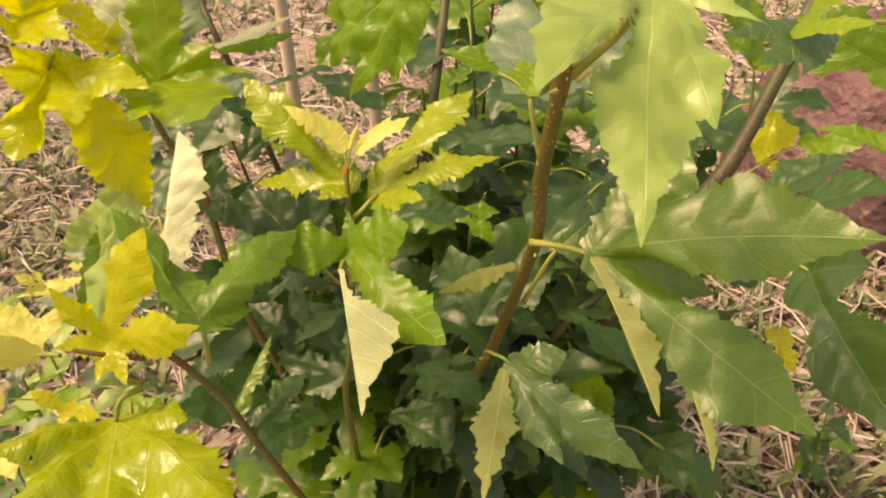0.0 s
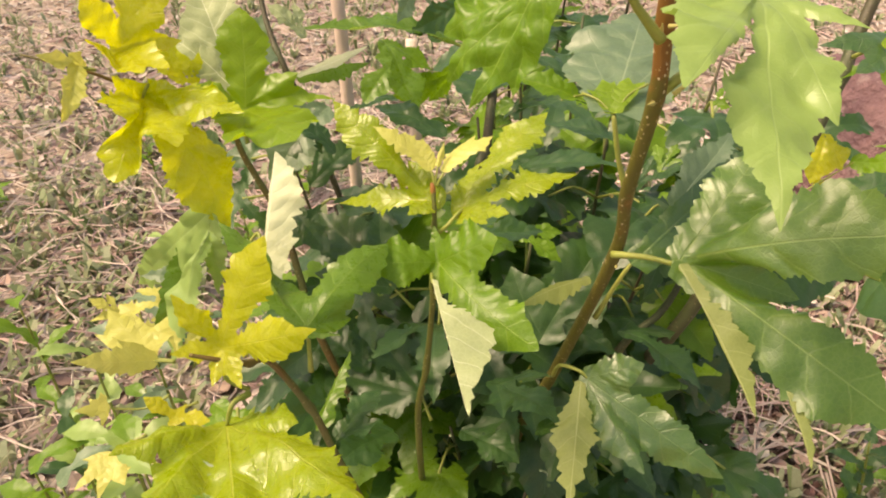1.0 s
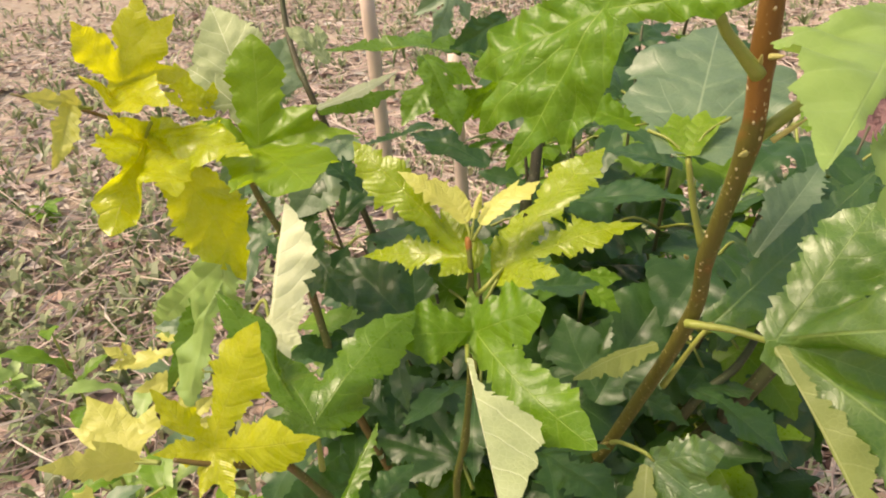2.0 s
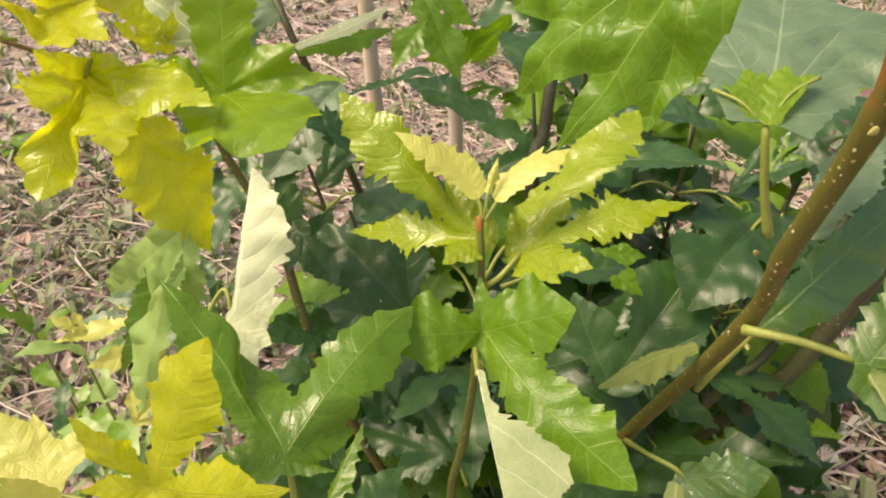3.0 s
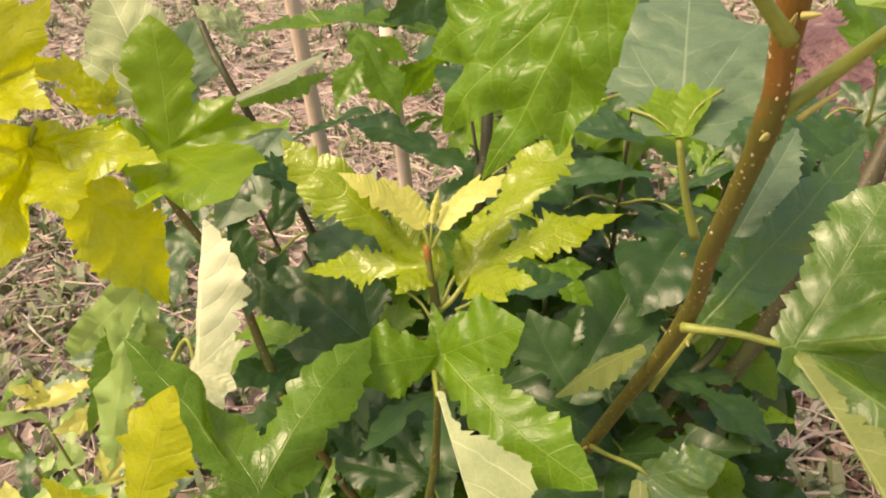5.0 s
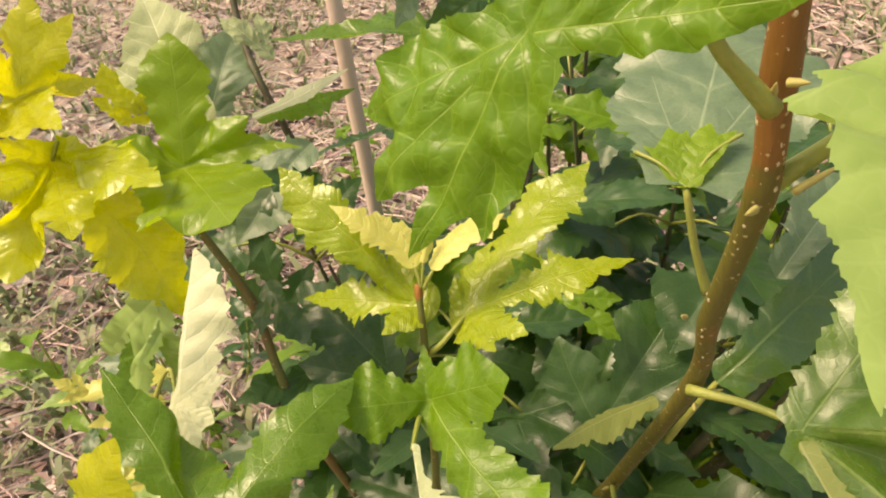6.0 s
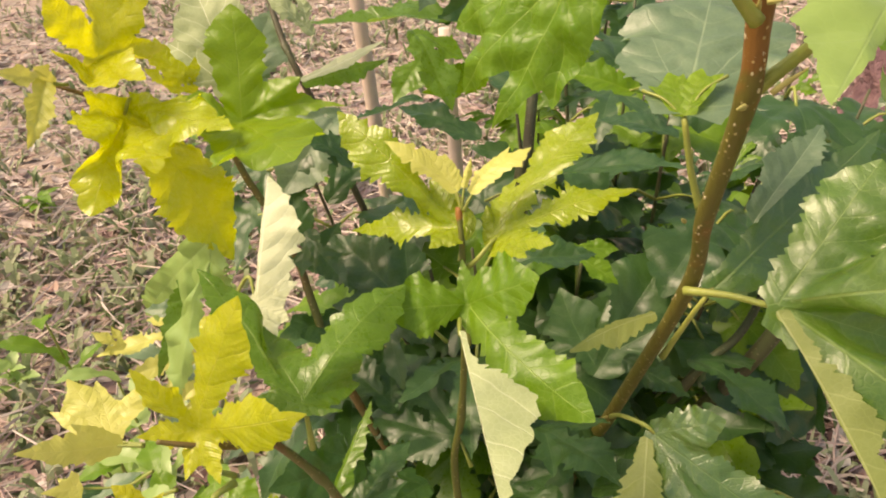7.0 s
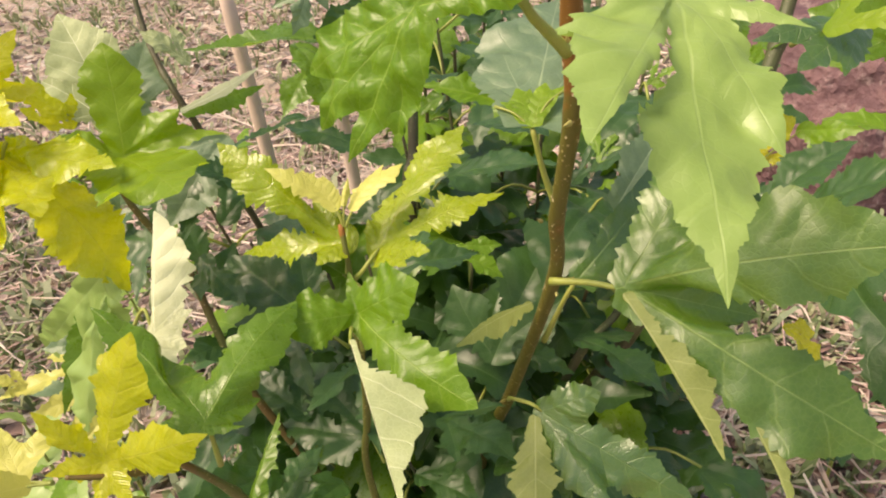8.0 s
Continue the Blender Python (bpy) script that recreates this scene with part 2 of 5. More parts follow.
def glide(points, steps):
    """A smooth line through the points (Catmull-Rom)."""
    p = [np.array(q, float) for q in points]
    p = [2 * p[0] - p[1], *p, 2 * p[-1] - p[-2]]
    line = []
    for a, b, c, d in zip(p, p[1:], p[2:], p[3:]):
        for t in np.linspace(0, 1, steps, endpoint=False):
            line.append(0.5 * (2 * b + (c - a) * t + (2 * a - 5 * b + 4 * c - d) * t * t + (3 * b - a - 3 * c + d) * t ** 3))
    return np.array([*line, p[-2]])


def tube(points, radii, sides=10, steps=8, knots=(), rough=0.04):
    """A tapered round stem through the points. knots: (share of the length, extra radius) swellings."""
    line = glide(points, steps)
    share = np.linspace(0, 1, len(line))
    radius = np.interp(share, np.linspace(0, 1, len(radii)), radii)
    for at, extra in knots:
        radius = radius * (1 + extra * np.exp(-(((share - at) * len(line) / 1.6) ** 2)))
    verts, faces, side = [], [], None
    for k, (q, r) in enumerate(zip(line, radius)):
        ahead = line[min(k + 1, len(line) - 1)] - line[max(k - 1, 0)]
        ahead /= np.linalg.norm(ahead) + 1e-9
        side = np.cross(ahead, (0.3, 0.9, 0.1)) if side is None else side - ahead * (side @ ahead)
        side /= np.linalg.norm(side)
        other = np.cross(ahead, side)
        for j in range(sides):
            a = 2 * math.pi * j / sides
            wobble = 1 + rough * noise.noise(Vector(q) * 60 + Vector((j * 0.9, 0, 0)))
            verts.append(q + r * wobble * (math.cos(a) * side + math.sin(a) * other))
    for k in range(len(line) - 1):
        for j in range(sides):
            a, b = k * sides + j, k * sides + (j + 1) % sides
            faces.append((a, b, b + sides, a + sides))
    faces += [tuple(range(sides))[::-1], tuple(range((len(line) - 1) * sides, len(line) * sides))]
    return verts, faces, line, radius


def lobe_profile(q, peak, base, tail, start=0.14):
    """Half width of a lobe along its length, 1 at its widest: a waist at its foot, a drawn-out tip."""
    q = np.clip(q, -0.2, 1.2)
    rise = np.clip((q - start) / (peak - start), 0, 1)
    rise = base + (1 - base) * rise * rise * (3 - 2 * rise)
    s = np.clip((q - peak) / (1 - peak), 0, 1)
    fall = (1 - s) ** 0.75 * (1 - tail * s ** 1.6)
    shape = np.where(q < peak, rise, fall)
    return np.where(q < 0, base * (1 - (q / 0.07) ** 2), np.where(q > 1, -(q - 1), shape))


PROFILE = {0: (0.60, 0.36, 0.45, 0.26), 3: (0.42, 0.55, 0.4), 4: (0.45, 0.14, 0.4)}


def cut_out(values, field):
    """The part of a grid of points where the field is above zero, cut along its outline. values: per point, with the lobe
    coordinates in columns 3 to 5. Gives points and faces."""
    rows, cols = field.shape
    values, f = values.reshape(rows * cols, -1), field.reshape(-1)
    verts, index, faces = [], {}, []
    inside = f > 0

    def corner(i):
        if i not in index:
            index[i] = len(verts)
            verts.append(values[i])
        return index[i]

    def cut(i, j):
        key = (i, j) if i < j else (j, i)
        if key not in index:
            t = f[i] / (f[i] - f[j])
            index[key] = len(verts)
            mixed = values[i] + t * (values[j] - values[i])
            if abs(values[i][3:6] - values[j][3:6]).max() > 0.1:
                mixed[3:6] = values[i if inside[i] else j][3:6]
            verts.append(mixed)
        return index[key]

    block = inside.reshape(rows, cols)
    busy = block[:-1, :-1] | block[1:, :-1] | block[:-1, 1:] | block[1:, 1:]
    for i, j in zip(*np.nonzero(busy)):
        a = i * cols + j
        b, c, d = a + cols, a + cols + 1, a + 1
        quads = ((a, b, c, d),) if inside[a] and inside[b] and inside[c] and inside[d] else ((a, b, c), (a, c, d)) if (i + j) % 2 else ((a, b, d), (b, c, d))
        for ring in quads:
            face = []
            for p, q in zip(ring, (*ring[1:], ring[0])):
                if inside[p]:
                    face.append(corner(p))
                if inside[p] != inside[q]:
                    face.append(cut(p, q))
            if len(face) > 2:
                faces.append(tuple(face))
    return np.array(verts), faces


def blade_shape(length, lobes, seed, size=54, teeth=1.0, tooth_gap=0.0058, slender=0, hub=0.2):
    """The flat blade of a lobed, toothed leaf with its base in (0, 0) and its tip in (length, 0): points, faces, and for each point
    its place on the lobe that it belongs to and its height off the plane. lobes: (degrees, length, half width, lift) as shares of the length."""
    rng = np.random.default_rng(seed)
    tips = np.array([(l * math.cos(radians(a)), l * math.sin(radians(a))) for a, l, w, _ in lobes])
    low, high = np.minimum(tips.min(0), -0.3) - 0.12, np.maximum(tips.max(0), 0.36) + 0.12
    step = (high - low).max() / size
    xs, ys = np.arange(low[0], high[0] + step, step), np.arange(low[1], high[1] + step, step)
    u, v = np.meshgrid(xs, ys, indexing="ij")
    fields, smooth, places, heights = [], [], [], []
    for a, l, w, _ in lobes:
        c, s = math.cos(radians(a)), math.sin(radians(a))
        along, across = u * c + v * s, v * c - u * s
        w = min(w, 0.62 * l)
        sway = 0.05 * l * np.sin(along / l * 2.4 + rng.uniform(0, 6)) if a != 0 else 0.018 * np.sin(along * 3.0 + rng.uniform(0, 6)) * along
        bent = across + sway
        gap = max(tooth_gap / length, 0.062) * rng.uniform(0.85, 1.2)
        flank = np.sign(bent) * 0.31
        saw = np.mod(along / gap + 0.55 * np.abs(bent) / gap + flank + 0.35 * np.sin(along / gap * 0.7 + 2 * flank), 1.0)
        big = np.mod(along / (2.7 * gap) + 0.4 * np.abs(bent) / gap + 0.3 + flank, 1.0)
        q = along / (l * 1.06)
        body = w * lobe_profile(q, *PROFILE[slender if a == 0 and slender else 0 if len(lobes) > 1 else 3])
        room = np.clip((1.0 - q) * 5, 0, 1) * np.clip(q * 4 + 0.3, 0, 1)
        edge = min(0.0085 / length, 0.085) * teeth * ((saw - 0.45) + 0.75 * (big - 0.5)) * room
        edge = edge * (0.7 + 0.45 * np.sin(along * 21 + flank * 9 + rng.uniform(0, 6)))
        fields.append(body + edge - np.abs(bent))
        smooth.append(body - np.abs(bent))
        places.append((along, bent, np.clip(q, 0, 1)))
        # height: puffed up between the side veins, waves along the edge, the tip hanging
        away = np.sqrt(bent * bent + 0.012 ** 2) - 0.012
        near = np.minimum(away, 0.15)
        ridge = np.abs(np.sin(np.pi * 6.5 * (along - 0.55 * near - 2.2 * near * near + 0.02 * np.sin(u * 23 + v * 17) + 0.03 * flank)))
        quilt = 0.017 * ridge ** 0.7 * np.clip(away / 0.05, 0, 1) * np.clip((0.3 - away) / 0.12, 0, 1) * (1 - 0.7 * np.clip(q, 0, 1))
        wave = near * (0.10 * np.sin(along * 13 + flank * 5 + rng.uniform(0, 6)) + 0.035 * np.sin(along * 31 + rng.uniform(0, 6)))
        hang = np.clip(q, 0, 1) ** 2.5 * np.clip(l, 0, 1) * rng.uniform(0.02, 0.075)
        heights.append((quilt + wave, away, hang))
    fields, k = np.array(fields), 0.011
    hub_field = 0.85 * hub - np.hypot(u - max(0.05, 0.85 * hub - 0.06), v)
    top = np.maximum(fields.max(0), hub_field)
    field = top + k * np.log(np.exp((fields - top) / k).sum(0) + np.exp((hub_field - top) / k)) - k * 0.4
    smooth = np.array(smooth)
    whole = smooth.max(0) + 0.025 * np.log(np.exp((smooth - smooth.max(0)) / 0.025).sum(0))
    field = np.maximum(field, whole - 0.022)
    share = np.exp((smooth - smooth.max(0)) / 0.06)
    share /= share.sum(0)
    owner = smooth.argmax(0)
    lobe = np.stack(
        [np.take_along_axis(np.array([p[n] for p in places]), owner[None], 0)[0] for n in range(3)], -1)
    lift = sum(s * z * np.clip(p[2], 0, 1) ** 1.4 for s, p, (_, _, _, z) in zip(share, places, lobes))
    rough, away, hang = (sum(s * h[n] for s, h in zip(share, heights)) for n in range(3))
    values = np.concatenate([np.stack([u, v, lift], -1), lobe, np.stack([rough, away, hang], -1)], -1)
    return cut_out(values, field)


def blade_form(flat, length, bend=0.0, fold=0.0, cup=0.0, pucker=1.0, seed=0, curl=0.05):
    """The flat blade bent into shape: arched along its midrib, folded, puckered between the veins and wavy at the edge.
    Comes back with its tip on the x axis at the given length."""
    rng = np.random.default_rng(seed + 7)
    tip = flat[np.hypot(flat[:, 0] - 1.0, flat[:, 1]).argmin()].copy()
    tip[:2] = 1.0, 0.0
    flat = np.concatenate([flat, [tip]])
    u, v, lift, along, across, tipward, rough, away, hang = flat.T
    phase = rng.uniform(0, 6, 3)
    w = lift + pucker * rough + pucker * (0.02 * np.sin(u * 8 + phase[0]) * np.sin(v * 7 + phase[1]) + 0.006 * np.sin(u * 21 + phase[1]) * np.sin(v * 19 + phase[2]))
    w = w - cup * (u * u + v * v) - curl * 20 * hang * np.clip(along / 0.3, 0, 1)
    if isinstance(fold, tuple):
        turn = np.where(v > 0, radians(fold[0]), radians(fold[1]))
        v, w = v * np.cos(turn), w * np.cos(turn) - np.abs(v) * np.sin(turn)
        w = w + np.where(turn > 1.2, -0.012, 0.0)
    else:
        w = w + away * math.tan(radians(fold))
    if abs(bend) > 0.5:
        r = 1.0 / radians(bend * 2)
        u, w = (r + w) * np.sin(u / r), (r + w) * np.cos(u / r) - r
    end = np.array([u[-1], v[-1], w[-1]])
    reach, angle = math.hypot(end[0], end[2]), math.atan2(end[2], end[0])
    c, s = math.cos(angle), math.sin(angle)
    p = np.stack([u * c + w * s, v, w * c - u * s], -1) * (length / reach)
    return p[:-1]


def blade(name, flat, faces, points, material):
    data = bpy.data.meshes.new(name)
    data.from_pydata(points.tolist(), [], faces)
    data.materials.append(material)
    data.polygons.foreach_set("use_smooth", [True] * len(data.polygons))
    data.attributes.new("lobe", "FLOAT_VECTOR", "POINT").data.foreach_set("vector", flat[:, 3:6].astype(np.float32).ravel())
    return data


def facing(base, tip, side):
    """Axes of a leaf from its base, its tip and a point beside its midrib: along, to the side, and up towards the path's side."""
    x = Vector(tip) - Vector(base)
    length = x.length
    x /= length
    y = Vector(side) - Vector(base)
    y = (y - x * y.dot(x)).normalized()
    n = x.cross(y)
    turn = 1.0 if n.dot(Vector((-0.03, 0.05, 1.25)) - Vector(base)) > 0 else -1.0
    return x, y, n, turn, length


# half width along a lobe: where it is widest, its waist at the foot, how drawn out the tip is, where the waist ends
OUTLINE = {"ovate": (0.34, 0.62, 0.35, 0.0), "obovate": (0.60, 0.42, 0.5, 0.14), "spoon": (0.70, 0.46, 0.3, 0.22), "strap": (0.62, 0.70, 0.12, 0.08), "spear": (0.42, 0.5, 0.5, 0.05),
           "blade": (0.50, 0.45, 0.2, 0.0), "drip": (0.40, 0.3, 0.8, 0.0), "tail": (0.28, 0.9, 0.965, 0.0), "acute": (0.56, 0.36, 0.78, 0.2), "blunt": (0.74, 0.66, 0.05, 0.1), "notched": (0.56, 0.34, 0.78, 0.34), "flag": (0.42, 0.12, 0.82, 0.10)}


def palm_leaf(style, hub, lobes, hub_size=0.008, teeth=1.0, pucker=1.0, cell=0.0009, petiole=(), label="", thick=0.0):
    """A lobed leaf from the end of its stalk and its lobes in space: each one's tip, half widths to its left and right as shares of its length,
    outline and options (arch and bow as shares of its length, fold to both sides in degrees)."""
    global made_leaves
    made_leaves += 1
    rng = np.random.default_rng(made_leaves)
    look_of = STYLE.get(style, style)
    hub = np.array(hub)
    ways = np.array([np.array(tip) - hub for tip, *_ in lobes])
    lengths = np.linalg.norm(ways, axis=1)
    ways = ways / lengths[:, None]
    up = np.array((-0.03, 0.05, 1.25)) - hub
    if len(lobes) > 1:
        crosses = [np.cross(a, b) for k, a in enumerate(ways * lengths[:, None]) for b in (ways * lengths[:, None])[k + 1:]]
        up = sum(c if c @ up > 0 else -c for c in crosses)
    else:
        up = up - ways[0] * (up @ ways[0])
    up = up / np.linalg.norm(up)
    first = ways[0] - up * (ways[0] @ up)
    first = first / np.linalg.norm(first)
    second = np.cross(up, first)
    angles = np.arctan2(ways @ second, ways @ first)
    if len(lobes) > 2:
        # spread the lobes out flat by the true angles between neighbours
        order = np.argsort(angles)
        gaps = np.diff(np.append(angles[order], angles[order[0]] + 2 * math.pi))
        order = np.roll(order, -1 - int(gaps.argmax()))
        steps = [math.acos(float(np.clip(ways[a] @ ways[b], -1, 1))) for a, b in zip(order, order[1:])]
        spread = np.concatenate([[0.0], np.cumsum(steps)]) * min(1.0, 6.0 / sum(steps))
        angles[order] = spread - spread[list(order).index(0)]
    ends = np.stack([lengths * np.cos(angles), lengths * np.sin(angles)], -1)
    margin = 0.012 + 0.25 * lengths.max() * (len(lobes) == 1)
    low, high = np.minimum(ends.min(0), 0) - margin, np.maximum(ends.max(0), 0) + margin
    u, v = np.meshgrid(np.arange(low[0], high[0], cell), np.arange(low[1], high[1], cell), indexing="ij")
    fields, smooth, spots, places = [], [], [], []
    for (tip, left, right, outline, *more), way, l, angle in zip(lobes, ways, lengths, angles):
        option = more[0] if more else {}
        c, s = math.cos(angle), math.sin(angle)
        along, across = u * c + v * s, v * c - u * s
        share = np.clip(along / l, 0, 1)
        swing = option.get("bow", 0.0) * l * 4 * share * (1 - share)
        bent = across - swing
        flank = np.sign(bent) * 0.31
        size = np.abs(bent)
        q = along / (l * 1.02)
        q = np.where(q < 0, q * max(1.0, l / 0.03), q)
        body = lobe_profile(q, *OUTLINE[outline]) * l * np.where(bent > 0, left, right)
        gap = 0.0068 * rng.uniform(0.9, 1.15) * min(1.0, (l / 0.06) ** 0.5)
        start = rng.uniform(0, 6, 5)
        saw = np.mod(along / gap + 0.45 * size / gap + flank + start[0] + 0.3 * np.sin(along / gap * 0.6 + start[1] + flank), 1.0)
        big = np.mod(along / (2.7 * gap) + 0.3 * size / gap + 2 * flank + start[2], 1.0)
        room = np.clip((1.0 - q) * 7, 0, 1) * np.clip(q * 5, 0, 1) * np.clip((body - 0.0012) / 0.006, 0, 1)
        edge = 0.0030 * teeth * min(1.0, (l / 0.06) ** 0.4) * room * (saw ** 0.8 - 0.4 + 1.1 * (big - 0.5)) * (0.8 + 0.35 * np.sin(along * 190 + start[3] + flank * 9))
        fields.append(body + edge - size)
        smooth.append(body - size)
        a, b = along / l, size / l
        near = np.minimum(b, 0.15)
        ridge = np.abs(np.sin(np.pi * 5.5 * (a - 0.55 * near - 2.2 * near * near + 0.02 * np.sin(u * 260 + v * 190) + 0.03 * flank)))
        quilt = 0.009 * ridge ** 0.8 * np.clip(b / 0.05, 0, 1) * np.clip((0.34 - b) / 0.12, 0, 1) * (1 - 0.6 * np.clip(a, 0, 1)) * l
        wave = size * (0.11 * np.sin(a * 10 + flank * 5 + start[4]) + 0.07 * np.sin(a * 27 + start[3])) * np.clip(a * 3, 0, 1)
        rise = option.get("arch", 0.03) * l * 4 * share * (1 - share)
        side = np.cross(up, way)
        side = side / np.linalg.norm(side)
        top = np.cross(way, side)
        turn = np.where(bent > 0, *[radians(x) for x in option.get("fold", (5, 5))])
        height = rise + pucker * (quilt + wave) * np.where(np.abs(turn) > 1.5, 0.2, 1.0)
        flat = swing + bent * np.cos(turn)
        height = height - size * np.sin(turn)
        spots.append(along[..., None] * way + flat[..., None] * side + height[..., None] * top)
        places.append(np.stack([a, bent / l, np.clip(q, 0, 1)], -1))
    fields, smooth = np.array(fields), np.array(smooth)
    middle = np.array([np.cos(angles).mean(), np.sin(angles).mean()]) * hub_size * 0.5
    disc = hub_size - np.hypot(u - middle[0], v - middle[1])
    top = np.maximum(fields.max(0), disc)
    soft = 0.0009
    field = top + soft * np.log(np.exp((fields - top) / soft).sum(0) + np.exp((disc - top) / soft)) - soft * 0.4
    weight = np.exp((smooth - smooth.max(0)) / 0.004)
    weight = weight / weight.sum(0)
    owner = smooth.argmax(0)
    lobe = np.take_along_axis(np.array(places), owner[None, ..., None], 0)[0]
    spot = sum(w[..., None] * p for w, p in zip(weight, spots))
    start = rng.uniform(0, 6, 4)
    ripple = pucker * (0.0009 * np.sin(u * 95 + start[0]) * np.sin(v * 105 + start[1]) + 0.0003 * np.sin(u * 290 + start[2]) * np.sin(v * 270 + start[3]))
    spot = spot + ripple[..., None] * up
    verts, faces = cut_out(np.concatenate([spot, lobe], -1), field)
    ob = under(new("leaf", blade("leaf", verts, faces, verts[:, :3], LEAF[look_of])), shrub, Vector(hub), label or LABEL[look_of])
    if petiole:
        stalk([tuple(hub - up * (0.0008 + 1.1 * thick)), *petiole], thick or 0.0006 + min(0.008 * lengths.max(), 0.0011), ob)
    return ob


# ---- ground ----
def relief(x, y):
    return 0.05 * noise.noise(Vector((x * 0.9, y * 0.9, 0))) + 0.022 * noise.noise(Vector((x * 4, y * 4, 3))) + 0.008 * noise.noise(Vector((x * 15, y * 15, 8)))


def ground_sheet():
    near = np.linspace(-4.5, 4.5, 130)
    far = np.array([6, 8, 12, 20, 40, 90, 200, 500, 1500])
    xs = np.concatenate([-far[::-1], near, far])
    ys = np.concatenate([-far[::-1], near, far]) + 1.8
    verts = [(x, y, relief(x, y) if abs(x) < 30 and abs(y) < 30 else 0.0) for x in xs for y in ys]
    n = len(ys)
    faces = [(i * n + j, (i + 1) * n + j, (i + 1) * n + j + 1, i * n + j + 1) for i in range(len(xs) - 1) for j in range(n - 1)]
    return tagged(make("ground", verts, faces, SOIL), "dry pinkish brown soil under sparse litter", "ground", kind="structure")


ground_sheet()


def scatter(name, count, material, label, category, shape, spots, seed):
    """Many small pieces lying on the ground, as one object. shape(rng) gives points and faces round the origin."""
    rng = np.random.default_rng(seed)
    verts, faces = [], []
    for _ in range(count):
        x, y = spots(rng)
        p, f = shape(rng)
        a = rng.uniform(0, 2 * math.pi)
        c, s = math.cos(a), math.sin(a)
        z = relief(x, y)
        start = len(verts)
        verts += [(x + c * q[0] - s * q[1], y + s * q[0] + c * q[1], z + q[2]) for q in p]
        faces += [tuple(start + k for k in face) for face in f]
    return tagged(make(name, verts, faces, material, smooth=False), label, category, kind="stuff")


def straw_piece(rng):
    l, w, h = rng.uniform(0.05, 0.26), rng.uniform(0.0012, 0.003), rng.uniform(0.004, 0.05)
    lift, sway = rng.uniform(-0.01, 0.07), rng.uniform(-0.03, 0.03)
    p = []
    for k in range(4):
        t = k / 3
        x, y, z = (t - 0.5) * l, sway * 4 * t * (1 - t), h + lift * t
        p += [(x, y - w, z), (x, y + w, z), (x, y, z + 1.6 * w)]
    f = []
    for k in range(3):
        for j in range(3):
            f.append((3 * k + j, 3 * k + (j + 1) % 3, 3 * k + 3 + (j + 1) % 3, 3 * k + 3 + j))
    return p, f


def dry_leaf_piece(rng):
    l, w, z = rng.uniform(0.025, 0.085), rng.uniform(0.01, 0.028), rng.uniform(0.004, 0.035)
    curl, tip = rng.uniform(0.004, 0.016), rng.uniform(-0.01, 0.02)
    p = [(0, 0, z), (0.35 * l, -w, z + curl), (0.35 * l, 0, z), (0.35 * l, w, z + curl), (0.75 * l, -0.7 * w, z + curl), (0.75 * l, 0, z + 0.3 * tip), (0.75 * l, 0.7 * w, z + curl), (l, 0, z + tip)]
    return p, [(0, 1, 2), (0, 2, 3), (1, 4, 5, 2), (2, 5, 6, 3), (4, 7, 5), (5, 7, 6)]


def tuft_piece(rng):
    """A few leaves of low growth from one root."""
    p, f = [], []
    for _ in range(rng.integers(3, 7)):
        a, l, w, h = rng.uniform(0, 6.28), rng.uniform(0.03, 0.09), rng.uniform(0.003, 0.012), rng.uniform(0.02, 0.10)
        c, s, k = math.cos(a), math.sin(a), len(p)
        for r, y, z in ((0, -0.2, 0), (0, 0.2, 0), (0.45, -1, 0.75), (0.45, 1, 0.75), (0.8, -0.7, 1.0), (0.8, 0.7, 1.0), (1.0, 0, 0.95)):
            p.append((c * r * l - s * y * w, s * r * l + c * y * w, z * h))
        f += [(k, k + 2, k + 3, k + 1), (k + 2, k + 4, k + 5, k + 3), (k + 4, k + 6, k + 5)]
    return p, f


def small_leaf_piece(rng):
    p, f = dry_leaf_piece(rng)
    k = rng.uniform(0.4, 0.75)
    return [(k * x, k * y, 0.8 * z) for x, y, z in p], f


def small_tuft_piece(rng):
    p, f = tuft_piece(rng)
    k = rng.uniform(0.4, 0.8)
    return [(k * x, 0.7 * k * y, k * z + 0.01) for x, y, z in p], f


def wide(rng):
    r, a = 0.6 + 5.6 * rng.random() ** 0.9, rng.normal(0.0, 0.8)
    return r * math.sin(a) * 1.1, r * math.cos(a)


def far_out(rng):
    r, a = 9.0 * math.sqrt(rng.random()), rng.uniform(-math.pi, math.pi)
    return r * math.sin(a), r * math.cos(a)


def corner_right(rng):
    return rng.normal(0.75, 0.30), rng.normal(1.15, 0.32)


def corner_left(rng):
    return rng.normal(-1.2, 0.6), rng.normal(1.6, 0.7)


def straw_bed(rng):
    return rng.normal(-0.25, 0.45), rng.normal(2.2, 0.5)


scatter("dry_straw", 7000, STRAW, "dry pinkish straw scattered over the soil", "straw", straw_piece, wide, 3)
scatter("dry_straw", 120, STRAW, "dry straw lying between low green weeds", "straw", straw_piece, corner_right, 4)
scatter("dry_straw", 1300, STRAW, "bed of pale pink straw round the stakes", "straw", straw_piece, straw_bed, 14)
scatter("leaf_litter", 12500, LITTER, "curled brown dead leaves on the soil", "leaf litter", dry_leaf_piece, wide, 5)
scatter("dry_straw", 9000, STRAW, "dry straw spread thin over the open soil", "straw", straw_piece, far_out, 16)
scatter("leaf_litter", 15000, LITTER, "dead leaves over the open soil", "leaf litter", dry_leaf_piece, far_out, 17)
